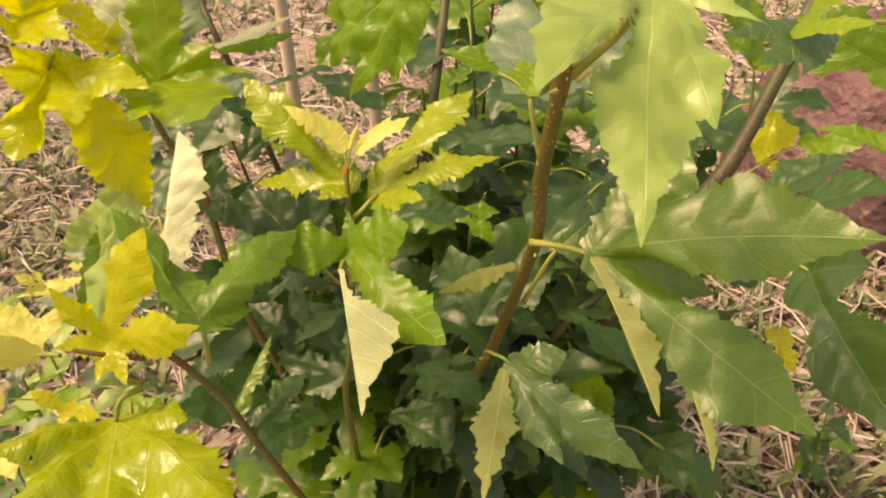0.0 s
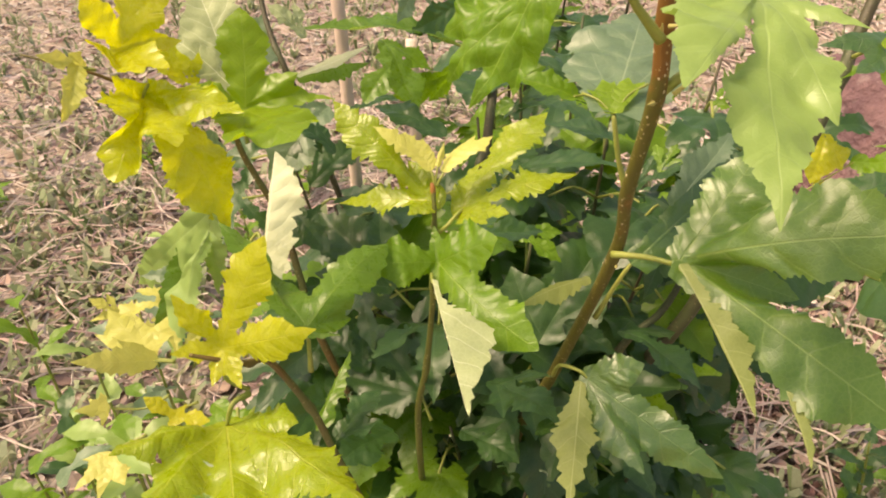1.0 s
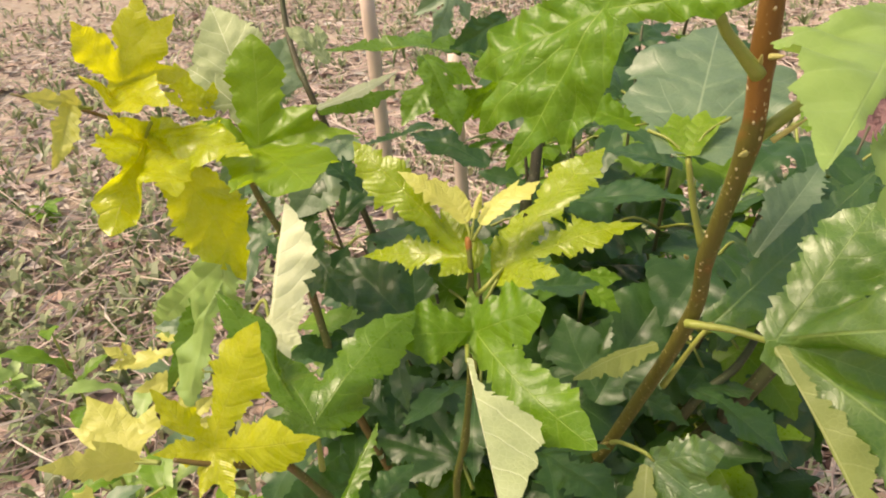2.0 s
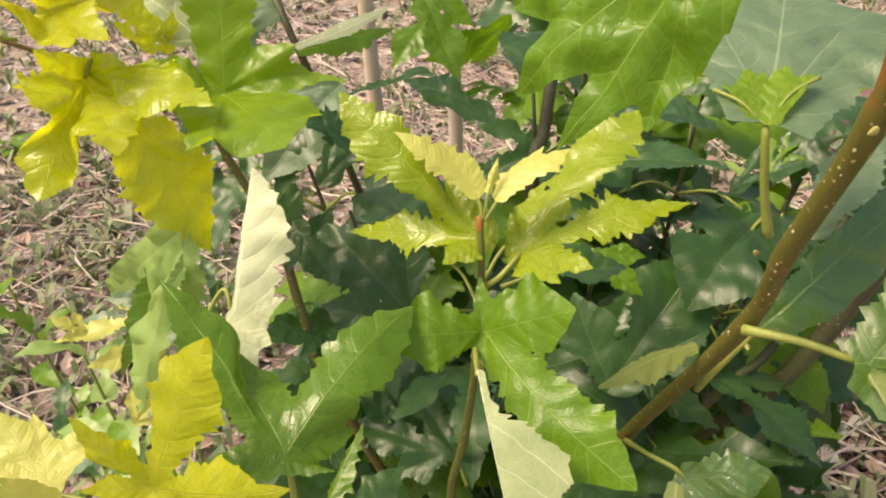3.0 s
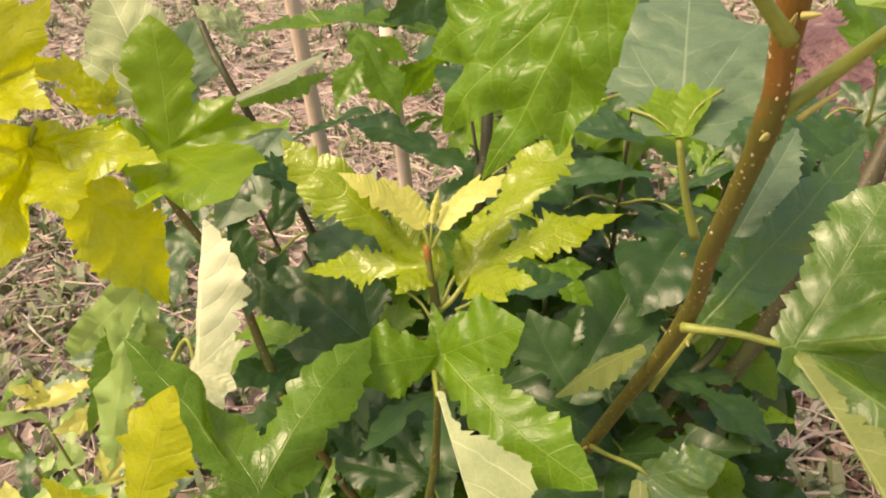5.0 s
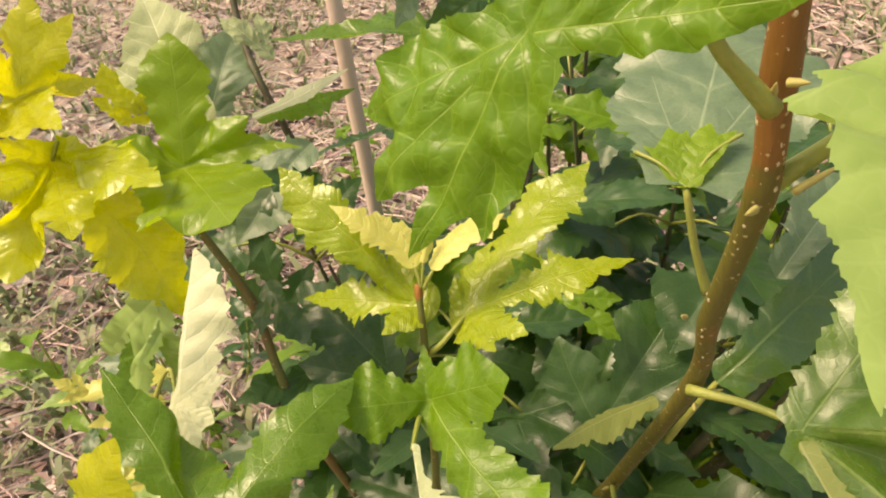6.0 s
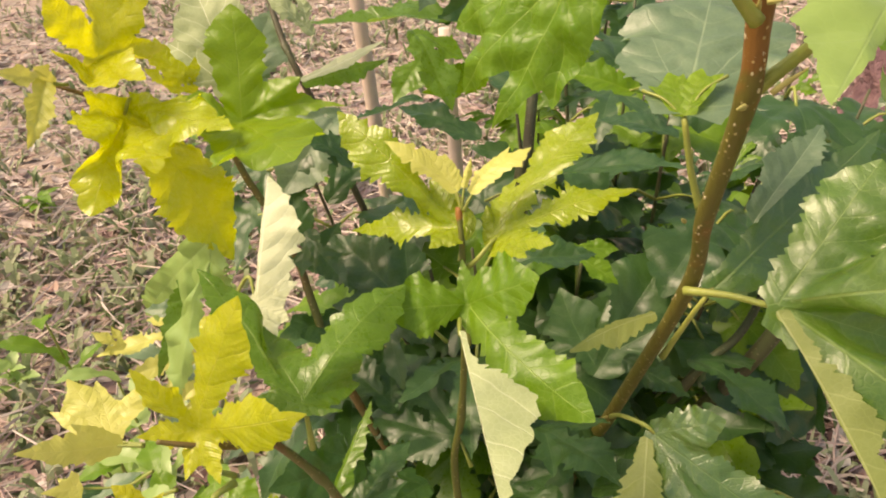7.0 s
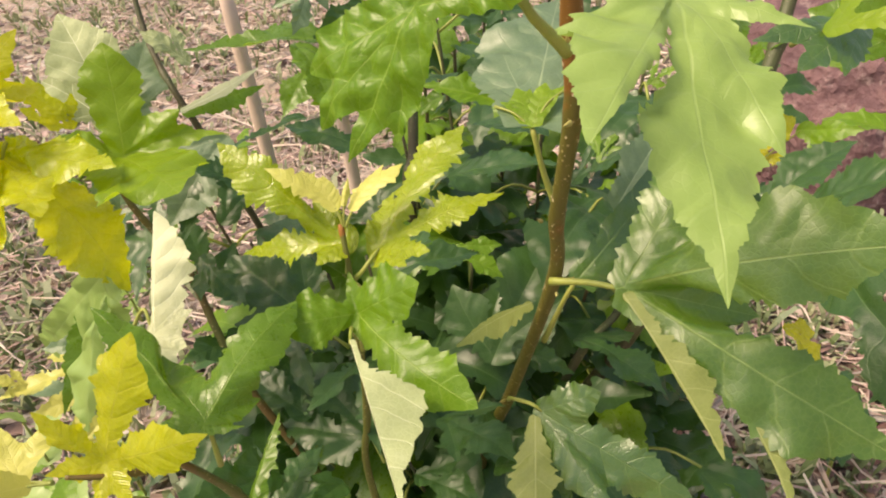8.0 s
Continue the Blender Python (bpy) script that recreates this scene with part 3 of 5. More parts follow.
scatter("low_weeds", 4000, GRASS, "low pale weeds on open soil", "grass", tuft_piece, far_out, 18)
scatter("low_weeds", 3600, GRASS, "low grey green weeds and grass", "grass", tuft_piece, wide, 6)
scatter("leaf_litter", 3800, SHADED_LITTER, "maroon and brown dead leaves, darkened for the shrub's shade", "leaf litter", small_leaf_piece, corner_right, 19)
scatter("low_weeds", 700, GRASS, "low green weeds beneath the shrub", "grass", small_tuft_piece, corner_right, 7)
scatter("dry_straw", 900, STRAW, "dry pale grass stalks among weeds", "straw", straw_piece, corner_left, 15)
scatter("low_weeds", 420, GRASS, "low green weeds among litter", "grass", tuft_piece, corner_left, 8)


def boulder(center, size, seed):
    bm = bmesh.new()
    bmesh.ops.create_icosphere(bm, subdivisions=5, radius=1.0)
    for vert in bm.verts:
        d = vert.co.normalized()
        flat = Vector([math.copysign(abs(c) ** 0.62, c) for c in d])
        r = 1 + 0.16 * noise.noise(d * 1.6 + Vector((seed, 0, 0))) + 0.07 * noise.noise(d * 5 + Vector((0, seed, 0))) + 0.03 * noise.noise(d * 14)
        vert.co = Vector((flat.x * size[0], flat.y * size[1], flat.z * size[2])) * r
    data = bpy.data.meshes.new("boulder")
    bm.to_mesh(data)
    bm.free()
    data.materials.append(ROCK)
    data.polygons.foreach_set("use_smooth", [True] * len(data.polygons))
    ob = new("boulder", data)
    ob.matrix_basis = pose(*center, 0, 0, 24)
    return tagged(ob, "rough red brown boulder on dry ground", "rock")


boulder((1.50, 2.12, 0.07), (0.47, 0.41, 0.42), 4)


def garden_stake(foot, top, radius, label):
    verts, faces, *_ = tube([foot, tuple((np.array(foot) + top) / 2 + (0.006, 0.0, 0.0)), top], [radius * 1.1, radius, radius * 0.9], 14, 10, ((0.3, 0.08), (0.62, 0.08)), 0.08)
    base = Vector(foot)
    return tagged(make("garden_stake", [Vector(v) - base for v in verts], faces, WOOD, place=base), label, "stake", "stakes behind the shrub")


garden_stake((-0.160, 0.72, -0.05), (-0.158, 0.70, 1.09), 0.0072, "pale pinkish wooden stake standing among the shoots")
garden_stake((-0.106, 0.95, -0.05), (-0.102, 0.985, 0.92), 0.010, "slim pale wooden stake standing in straw")


# ---- the mulberry shrub ----
BASE = Vector((-0.02, 0.58, 0.0))
shrub = new("mulberry_shrub")
shrub.empty_display_size = 0.1
shrub.matrix_basis = Matrix.Translation(BASE)
tagged(shrub, "leafy young mulberry shrub with yellow-green lobed shoots", "shrub")

STYLE = {"bud": "pale", "deep": "mature", "dark": "mature", "near": "light"}
LABEL = {"lime": "glossy yellow-green pleated young leaf", "silver": "rolled leaf showing its silvery underside", "grey": "greyish green lobed leaf with sheen in its colour", "waxy": "dark green leaf with a dull waxy sheen", "broad": "broad glossy green lobed leaf", "mature": "dark green glossy lobed leaf", "mid": "green lobed leaf", "fresh": "fresh bright green lobed leaf", "spring": "bright yellowish green lobed leaf", "light": "light green drooping lobed leaf",
         "yellow": "yellow young lobed leaf", "young": "glossy yellow-green young lobed leaf", "pale": "pale yellow unfolding leaf", "under": "pale leaf, by its folded underside or by sheen in its colour", "undergreen": "folded leaf showing its yellowish green underside"}
made_leaves = 0


def stalk(points, radius, parent, material=PETIOLE):
    verts, faces, *_ = tube(points, [radius * 0.6, radius * 0.85, radius * 0.9, radius * 1.0, radius * 1.35], 8, 6)
    base = Vector(points[0])
    return make("petiole", [Vector(v) - base for v in verts], faces, material, parent, place=base)


def leaf(style, base, tip, side, lobes, width=0.3, bend=8, fold=6, pucker=1.0, teeth=1.0, slender=0, hub=0.2, petiole=(), size=84):
    """A leaf of the shrub from the place of its base and tip, a point beside its midrib, and its side lobes."""
    global made_leaves
    made_leaves += 1
    look_of = STYLE.get(style, style)
    x, y, n, turn, length = facing(base, tip, side)
    flat, faces = blade_shape(length, [(0, 1.0, width, 0.0), *[(a, l, w, z * turn) for a, l, w, z in lobes]], made_leaves, size, teeth, slender=slender, hub=hub)
    points = blade_form(flat, length, bend, fold, 0.0, pucker, made_leaves)
    turned = Matrix((x, y, n * turn)).transposed()
    points = points @ np.array(turned).T
    ob = under(new("leaf", blade("leaf", flat, faces, points, LEAF[look_of])), shrub, Vector(base), LABEL[look_of])
    if petiole:
        # the stalk leaves the blade along its midrib
        stalk([base, *petiole], 0.0006 + min(0.008 * length, 0.0011), ob)
    return ob


def stem(name, points, radii, material, label, knots=(), sides=12):
    verts, faces, line, radius = tube(points, [r if material is BARK else 0.54 * r for r in radii], sides, 10, knots)
    base = Vector(points[0])
    ob = make(name, [Vector(v) - base for v in verts], faces, material, shrub, label, base)
    return ob, line, radius


main, main_line, main_radius = stem("stem", [(-0.01, 0.56, -0.03), (0.0, 0.53, 0.35), (0.012, 0.48, 0.65), (0.039, 0.437, 0.787), (0.056, 0.360, 0.950), (0.0528, 0.334, 1.012), (0.0545, 0.312, 1.075), (0.052, 0.306, 1.112), (0.046, 0.290, 1.20), (0.040, 0.27, 1.32)],
    [0.010, 0.0085, 0.0062, 0.0047, 0.0039, 0.0038, 0.0040, 0.0042, 0.0037, 0.0033], BARK, "red brown upright stem with pale lenticels", ((0.445, 0.12), (0.555, 0.1), (0.668, 0.16), (0.78, 0.14)), 16)


def lenticels(owner, line, radius, low, high, count, seed):
    """Small pale raised pores on a stem."""
    rng = np.random.default_rng(seed)
    bm = bmesh.new()
    for _ in range(count):
        k = int(rng.integers(int(low * len(line)), int(high * len(line)) - 1))
        q = line[k] + (line[k + 1] - line[k]) * rng.random()
        out = Vector(rng.normal(size=3))
        ahead = Vector(line[k + 1] - line[k]).normalized()
        out = (out - ahead * out.dot(ahead)).normalized()
        size = 0.00012 + 0.0006 * rng.random() ** 5
        m = Matrix.Translation(Vector(q) + out * radius[k] * 0.99) @ Matrix((ahead, out, ahead.cross(out))).transposed().to_4x4() @ Matrix.Diagonal((size * 1.7, size * 0.6, size, 1))
        bmesh.ops.create_icosphere(bm, subdivisions=1, radius=1.0, matrix=m)
    data = bpy.data.meshes.new("lenticels")
    bm.to_mesh(data)
    bm.free()
    data.materials.append(LENTICEL)
    return under(new("lenticels", data), owner, None, "pale raised pores")


lenticels(main, main_line, main_radius, 0.28, 0.9, 230, 2)


def stipule(at, ahead, size, owner):
    """A pale scaly bud at a node."""
    verts, faces, *_ = tube([at, tuple(np.array(at) + np.array(ahead) * size * 0.5), tuple(np.array(at) + np.array(ahead) * size)], [0.0011, 0.0009, 0.0002], 7, 4, (), 0.6)
    return make("bud", [Vector(v) - Vector(at) for v in verts], faces, STIPULE, owner, "pale scaly bud", Vector(at))


for spot, way, long in (((0.060, 0.350, 0.958), (0.5, -0.5, 0.7), 0.010), ((0.056, 0.349, 0.952), (-0.2, -0.8, 0.3), 0.006), ((0.061, 0.307, 1.078), (0.7, -0.2, 0.7), 0.014), ((0.052, 0.306, 1.074), (-0.6, -0.6, 0.1), 0.007),
                        ((0.049, 0.300, 1.108), (-0.2, -0.7, 0.7), 0.010), ((0.052, 0.300, 1.112), (0.6, -0.6, 0.2), 0.006), ((0.047, 0.344, 1.004), (-0.4, -0.6, 0.6), 0.006), ((0.034, 0.43, 0.79), (-0.6, -0.5, 0.3), 0.007)):
    stipule(spot, way, long, main)

stem("shoot", [(-0.03, 0.55, 0.2), (-0.07, 0.45, 0.55), (-0.075, 0.390, 0.772), (-0.066, 0.380, 0.845), (-0.059, 0.368, 0.920), (-0.057, 0.369, 0.974), (-0.058, 0.378, 0.997)],
     [0.007, 0.006, 0.005, 0.0042, 0.0036, 0.003, 0.0024], SHOOT, "slender shoot, olive below and orange brown at its leafy tip", ((0.5, 0.3), (0.68, 0.3), (0.97, 0.4)))
stem("branch", [(-0.04, 0.56, 0.25), (-0.11, 0.47, 0.62), (-0.158, 0.445, 0.822), (-0.168, 0.447, 0.880), (-0.181, 0.466, 0.921), (-0.203, 0.473, 0.971), (-0.214, 0.473, 1.002), (-0.247, 0.469, 1.017), (-0.274, 0.465, 1.031), (-0.296, 0.456, 1.046), (-0.335, 0.45, 1.06)],
     [0.007, 0.0065, 0.006, 0.0055, 0.005, 0.0045, 0.0036, 0.003, 0.0026, 0.0022, 0.0016], TWIG, "thin arching brown branch", ((0.4, 0.3), (0.6, 0.3), (0.7, 0.35), (0.8, 0.35)))
stem("branch", [(-0.03, 0.55, 0.2), (-0.09, 0.43, 0.5), (-0.125, 0.345, 0.76), (-0.134, 0.318, 0.845), (-0.138, 0.310, 0.872), (-0.149, 0.284, 0.932), (-0.156, 0.268, 0.945), (-0.166, 0.259, 0.955), (-0.18, 0.255, 0.962)],
     [0.0065, 0.006, 0.0052, 0.0048, 0.0044, 0.0038, 0.0032, 0.0026, 0.002], TWIG, "bent brown branch with pale buds", ((0.5, 0.4), (0.74, 0.4)))
stem("branch", [(0.02, 0.58, 0.2), (0.06, 0.51, 0.6), (0.103, 0.480, 0.772), (0.144, 0.498, 0.807), (0.176, 0.535, 0.839), (0.23, 0.60, 0.90)],
     [0.008, 0.0072, 0.0065, 0.006, 0.005, 0.004], OLD_BARK, "dark stem inside the shrub", ((0.4, 0.2),))
stem("branch", [(0.06, 0.51, 0.62), (0.15, 0.49, 0.78), (0.195, 0.496, 0.883), (0.238, 0.524, 0.920), (0.279, 0.562, 0.993), (0.298, 0.586, 1.027), (0.33, 0.62, 1.1)],
     [0.012, 0.012, 0.0118, 0.0115, 0.011, 0.010, 0.009], OLD_BARK, "green brown side branch", ((0.5, 0.3), (0.7, 0.3)))
stem("branch", [(-0.06, 0.6, 0.3), (-0.13, 0.60, 0.75), (-0.18, 0.605, 0.95), (-0.196, 0.612, 0.995), (-0.211, 0.634, 1.021), (-0.222, 0.66, 1.055), (-0.23, 0.7, 1.14)],
     [0.007, 0.006, 0.0055, 0.005, 0.005, 0.0045, 0.003], OLD_BARK, "dark green branch", ((0.6, 0.3),))

stem("branch", [(0.0, 0.58, 0.3), (-0.020, 0.614, 0.829), (-0.011, 0.642, 0.907), (-0.003, 0.679, 0.962), (0.001, 0.707, 0.987), (0.006, 0.745, 1.024)],
     [0.010, 0.010, 0.0095, 0.009, 0.009, 0.0085], OLD_BARK, "dark olive upright branch", ((0.7, 0.3),))

# ---- leaves that stand out ----
# leaves by lobes
palm_leaf('young', (-0.0586, 0.3793, 0.9844), [((-0.1210, 0.4156, 1.0369), 0.175, 0.125, 'spoon', dict(arch=0.05, fold=(8, 8))), ((-0.1242, 0.4084, 0.9666), 0.11, 0.13, 'spear', dict(arch=0.06)), ((-0.0734, 0.3603, 0.9834), 0.36, 0.4, 'ovate'), ((-0.0748, 0.4048, 0.9991), 0.2, 0.26, 'strap'), ((-0.0596, 0.3941, 0.9932), 0.3, 0.2, 'strap')], petiole=[(-0.0568, 0.3738, 0.9795), (-0.0582, 0.3696, 0.9695)], hub_size=0.0125, teeth=1.6)
palm_leaf('young', (-0.0396, 0.3794, 0.9772), [((0.0193, 0.4402, 1.0180), 0.165, 0.155, 'spoon', dict(bow=0.03, arch=0.03)), ((0.0365, 0.3980, 0.9922), 0.15, 0.13, 'obovate', dict(arch=0.06, fold=(14, 10))), ((-0.0109, 0.3556, 0.9865), 0.3, 0.34, 'ovate'), ((-0.0241, 0.3494, 0.9830), 0.2, 0.3, 'ovate'), ((-0.0422, 0.3922, 0.9914), 0.28, 0.32, 'strap'), ((-0.0284, 0.4152, 0.9905), 0.24, 0.2, 'strap')], petiole=[(-0.0441, 0.3702, 0.9767), (-0.0500, 0.3668, 0.9713), (-0.0563, 0.3704, 0.9637)], hub_size=0.0105, teeth=1.6)
palm_leaf('bud', (-0.0594, 0.3811, 1.0061), [((-0.0952, 0.3951, 1.0280), 0.11, 0.2, 'obovate', dict(arch=0.05)), ((-0.0763, 0.3970, 1.0231), 0.2, 0.24, 'ovate'), ((-0.0645, 0.3946, 1.0203), 0.28, 0.28, 'ovate')], hub_size=0.003, teeth=2.0, pucker=0.5, petiole=[(-0.0575, 0.3787, 1.0009), (-0.0566, 0.3774, 0.9955)], cell=0.0006)
palm_leaf('bud', (-0.0499, 0.3801, 1.0051), [((-0.0198, 0.3951, 1.0203), 0.16, 0.16, 'spoon', dict(arch=0.05)), ((-0.0302, 0.3991, 1.0202), 0.2, 0.2, 'ovate'), ((-0.0399, 0.3954, 1.0141), 0.22, 0.2, 'ovate')], hub_size=0.003, teeth=2.0, pucker=0.5, petiole=[(-0.0529, 0.3779, 1.0000), (-0.0553, 0.3773, 0.9954)], cell=0.0006)
palm_leaf('bud', (-0.0544, 0.3798, 1.0081), [((-0.0501, 0.3902, 1.0200), 0.16, 0.2, 'spear', dict(fold=(30, 30)))], hub_size=0.002, teeth=0.6, cell=0.0005, petiole=[(-0.0554, 0.3780, 1.0018), (-0.0561, 0.3777, 0.9959)])
palm_leaf('fresh', (-0.0546, 0.3497, 0.9557), [((0.0009, 0.2855, 0.9388), 0.175, 0.175, 'blunt', dict(bow=-0.03, arch=0.05, fold=(6, 8))), ((-0.0195, 0.3374, 0.9797), 0.42, 0.34, 'strap', dict(arch=0.04)), ((-0.0969, 0.3379, 0.9615), 0.36, 0.44, 'obovate', dict(arch=0.08, fold=(10, 10))), ((-0.0580, 0.3689, 0.9739), 0.16, 0.2, 'spear')], hub_size=0.01, petiole=[(-0.0558, 0.3505, 0.9469), (-0.0564, 0.3541, 0.9254)], label='fresh bright green leaf with three blunt lobes')
palm_leaf('under', (-0.0576, 0.3176, 0.9630), [((-0.0383, 0.2294, 0.9410), 0.3, 0.04, 'flag', dict(fold=(4, 160), arch=-0.04))], hub_size=0.002, pucker=0.7, teeth=1.2, petiole=[(-0.0590, 0.3450, 0.9500), (-0.0600, 0.3660, 0.9250)])
palm_leaf('silver', (-0.1581, 0.3332, 0.9718), [((-0.1550, 0.3809, 1.0175), 0.03, 0.29, 'strap', dict(fold=(20, 6), arch=0.04, bow=-0.02)), ((-0.1372, 0.3423, 0.9789), 0.36, 0.3, 'ovate', dict(fold=(4, 10))), ((-0.1472, 0.3186, 0.9586), 0.3, 0.3, 'strap', dict(fold=(14, 8))), ((-0.1414, 0.3278, 0.9663), 0.34, 0.34, 'strap')], hub_size=0.005, pucker=0.8, teeth=1.2, petiole=[(-0.1624, 0.3438, 0.9815), (-0.1721, 0.3412, 0.9680), (-0.1818, 0.3352, 0.9416)])
palm_leaf('mid', (-0.1244, 0.2783, 0.9613), [((-0.0859, 0.3476, 0.9711), 0.17, 0.2, 'strap', dict(arch=0.06, fold=(16, 10), bow=0.03)), ((-0.1040, 0.2982, 0.9502), 0.28, 0.3, 'ovate'), ((-0.1784, 0.3268, 0.9981), 0.15, 0.2, 'obovate', dict(arch=0.04, fold=(4, 12))), ((-0.1533, 0.3148, 0.9674), 0.3, 0.3, 'strap'), ((-0.1511, 0.2681, 0.9667), 0.3, 0.3, 'ovate'), ((-0.1043, 0.2718, 0.9617), 0.26, 0.3, 'ovate')], hub_size=0.01, petiole=[(-0.1243, 0.2788, 0.9531), (-0.1258, 0.2801, 0.9287)], label='green lobed leaf folded along its midrib')
palm_leaf('yellow', (-0.1656, 0.2633, 0.9597), [((-0.1369, 0.2732, 1.0205), 0.2, 0.2, 'spoon', dict(arch=0.05, fold=(10, 14))), ((-0.1869, 0.2657, 0.9927), 0.24, 0.22, 'obovate', dict(arch=0.05)), ((-0.1122, 0.2482, 0.9833), 0.19, 0.21, 'obovate', dict(arch=0.08, fold=(14, 14))), ((-0.1528, 0.2445, 0.9480), 0.34, 0.3, 'ovate'), ((-0.1688, 0.2450, 0.9492), 0.3, 0.34, 'ovate'), ((-0.1958, 0.2651, 0.9539), 0.2, 0.22, 'spear')], hub_size=0.008, petiole=[(-0.1662, 0.2591, 0.9433), (-0.1566, 0.2632, 0.9307)])
palm_leaf('pale', (-0.2023, 0.2608, 0.9530), [((-0.2374, 0.2475, 0.9648), 0.2, 0.24, 'ovate', dict(arch=0.05)), ((-0.2172, 0.2591, 0.9696), 0.2, 0.2, 'spear')], hub_size=0.003, petiole=[(-0.1923, 0.2632, 0.9508)])
palm_leaf('pale', (-0.2061, 0.2651, 0.9524), [((-0.2379, 0.2743, 0.9606), 0.18, 0.2, 'spear'), ((-0.2351, 0.2894, 0.9658), 0.22, 0.22, 'obovate'), ((-0.2244, 0.2928, 0.9616), 0.2, 0.2, 'spear'), ((-0.2043, 0.2917, 0.9592), 0.24, 0.24, 'obovate')], hub_size=0.003, petiole=[(-0.1923, 0.2632, 0.9508)])
palm_leaf('young', (-0.1657, 0.2464, 0.9216), [((-0.2040, 0.2029, 0.9469), 0.19, 0.2, 'obovate', dict(arch=0.07, fold=(16, 16))), ((-0.1254, 0.2385, 0.9337), 0.28, 0.3, 'strap', dict(arch=0.05)), ((-0.0818, 0.1767, 0.9407), 0.17, 0.17, 'obovate', dict(arch=0.07, fold=(24, 24))), ((-0.1249, 0.1313, 0.9427), 0.14, 0.14, 'obovate', dict(fold=(28, 28))), ((-0.1826, 0.1593, 0.9442), 0.15, 0.15, 'obovate', dict(fold=(26, 26)))], hub_size=0.01, pucker=1.7, teeth=1.9, petiole=[(-0.1606, 0.2481, 0.9349), (-0.1552, 0.2583, 0.9323)])
# the sheen on this hanging leaf is put into its pale colour
palm_leaf('light', (-0.2321, 0.4512, 0.9364), [((-0.3333, 0.5127, 0.8312), 0.22, 0.2, 'ovate', dict(arch=0.05)), ((-0.2649, 0.4032, 0.8291), 0.08, 0.22, 'obovate', dict(arch=0.04, fold=(30, 16))), ((-0.2352, 0.4486, 0.8636), 0.2, 0.2, 'ovate', dict(arch=0.04)), ((-0.2284, 0.4721, 0.9007), 0.2, 0.2, 'ovate')], hub_size=0.008, teeth=1.4, pucker=2.0, thick=0.0012, petiole=[(-0.2523, 0.5023, 0.9100), (-0.2546, 0.5258, 0.9088)], label='pale leaf hanging in a fold, sheen put into its colour')
# shaded half of the same leaf, a separate piece in darker green
palm_leaf('mid', (-0.2431, 0.4788, 0.9197), [((-0.2936, 0.4386, 0.8285), 0.07, 0.12, 'blade', dict(fold=(20, 10)))], hub_size=0.003, teeth=0.8, label='shaded half of a hanging leaf, as a darker piece')
palm_leaf('pale', (-0.2509, 0.2829, 0.8988), [((-0.2689, 0.2780, 0.9010), 0.24, 0.2, 'ovate'), ((-0.2618, 0.2845, 0.9055), 0.2, 0.2, 'spear'), ((-0.2542, 0.2881, 0.9074), 0.24, 0.24, 'obovate'), ((-0.2537, 0.2762, 0.8881), 0.2, 0.24, 'ovate')], hub_size=0.003, teeth=1.4, petiole=[(-0.2443, 0.2862, 0.8945), (-0.2313, 0.2904, 0.8913), (-0.2175, 0.2944, 0.8975)])
palm_leaf('young', (-0.1584, 0.2494, 0.9142), [((-0.1282, 0.2462, 0.9272), 0.26, 0.26, 'obovate', dict(fold=(14, 14))), ((-0.1335, 0.2364, 0.9152), 0.24, 0.26, 'ovate'), ((-0.1521, 0.2590, 0.9238), 0.3, 0.26, 'ovate')], hub_size=0.005, teeth=1.5, pucker=1.6, petiole=[(-0.1617, 0.2538, 0.9157), (-0.1638, 0.2602, 0.9203)])
palm_leaf('yellow', (-0.1971, 0.2573, 0.9167), [((-0.2141, 0.2607, 0.9285), 0.24, 0.24, 'obovate'), ((-0.1907, 0.2630, 0.9219), 0.26, 0.26, 'ovate'), ((-0.1752, 0.2505, 0.9203), 0.24, 0.24, 'obovate'), ((-0.2007, 0.2456, 0.9130), 0.24, 0.24, 'ovate')], hub_size=0.004, teeth=1.4, petiole=[(-0.1967, 0.2623, 0.9172), (-0.1867, 0.2645, 0.9205)])
palm_leaf('pale', (-0.2388, 0.2543, 0.8902), [((-0.2525, 0.2331, 0.8849), 0.2, 0.22, 'ovate'), ((-0.2391, 0.2300, 0.8795), 0.18, 0.18, 'spear'), ((-0.2261, 0.2383, 0.8830), 0.24, 0.22, 'obovate'), ((-0.2540, 0.2492, 0.8919), 0.2, 0.2, 'ovate')], hub_size=0.003, teeth=1.4, petiole=[(-0.2351, 0.2605, 0.8907), (-0.2227, 0.2676, 0.8922)])
palm_leaf('lime', (-0.2659, 0.4628, 1.0245), [((-0.1828, 0.4198, 1.0284), 0.23, 0.21, 'obovate', dict(arch=0.05, fold=(12, 16))), ((-0.2685, 0.3988, 0.9902), 0.23, 0.25, 'blunt', dict(arch=0.05, fold=(14, 14))), ((-0.2198, 0.4541, 0.9213), 0.23, 0.22, 'strap', dict(arch=0.08, bow=0.03, fold=(10, 26))), ((-0.2196, 0.3941, 1.0171), 0.24, 0.24, 'obovate'), ((-0.2589, 0.4060, 1.0342), 0.34, 0.3, 'strap'), ((-0.2701, 0.4397, 1.0499), 0.3, 0.3, 'ovate'), ((-0.2323, 0.4443, 1.0394), 0.3, 0.3, 'ovate')], hub_size=0.01, pucker=1.6, teeth=1.6, petiole=[(-0.2615, 0.4656, 1.0323), (-0.2596, 0.4732, 1.0340)])
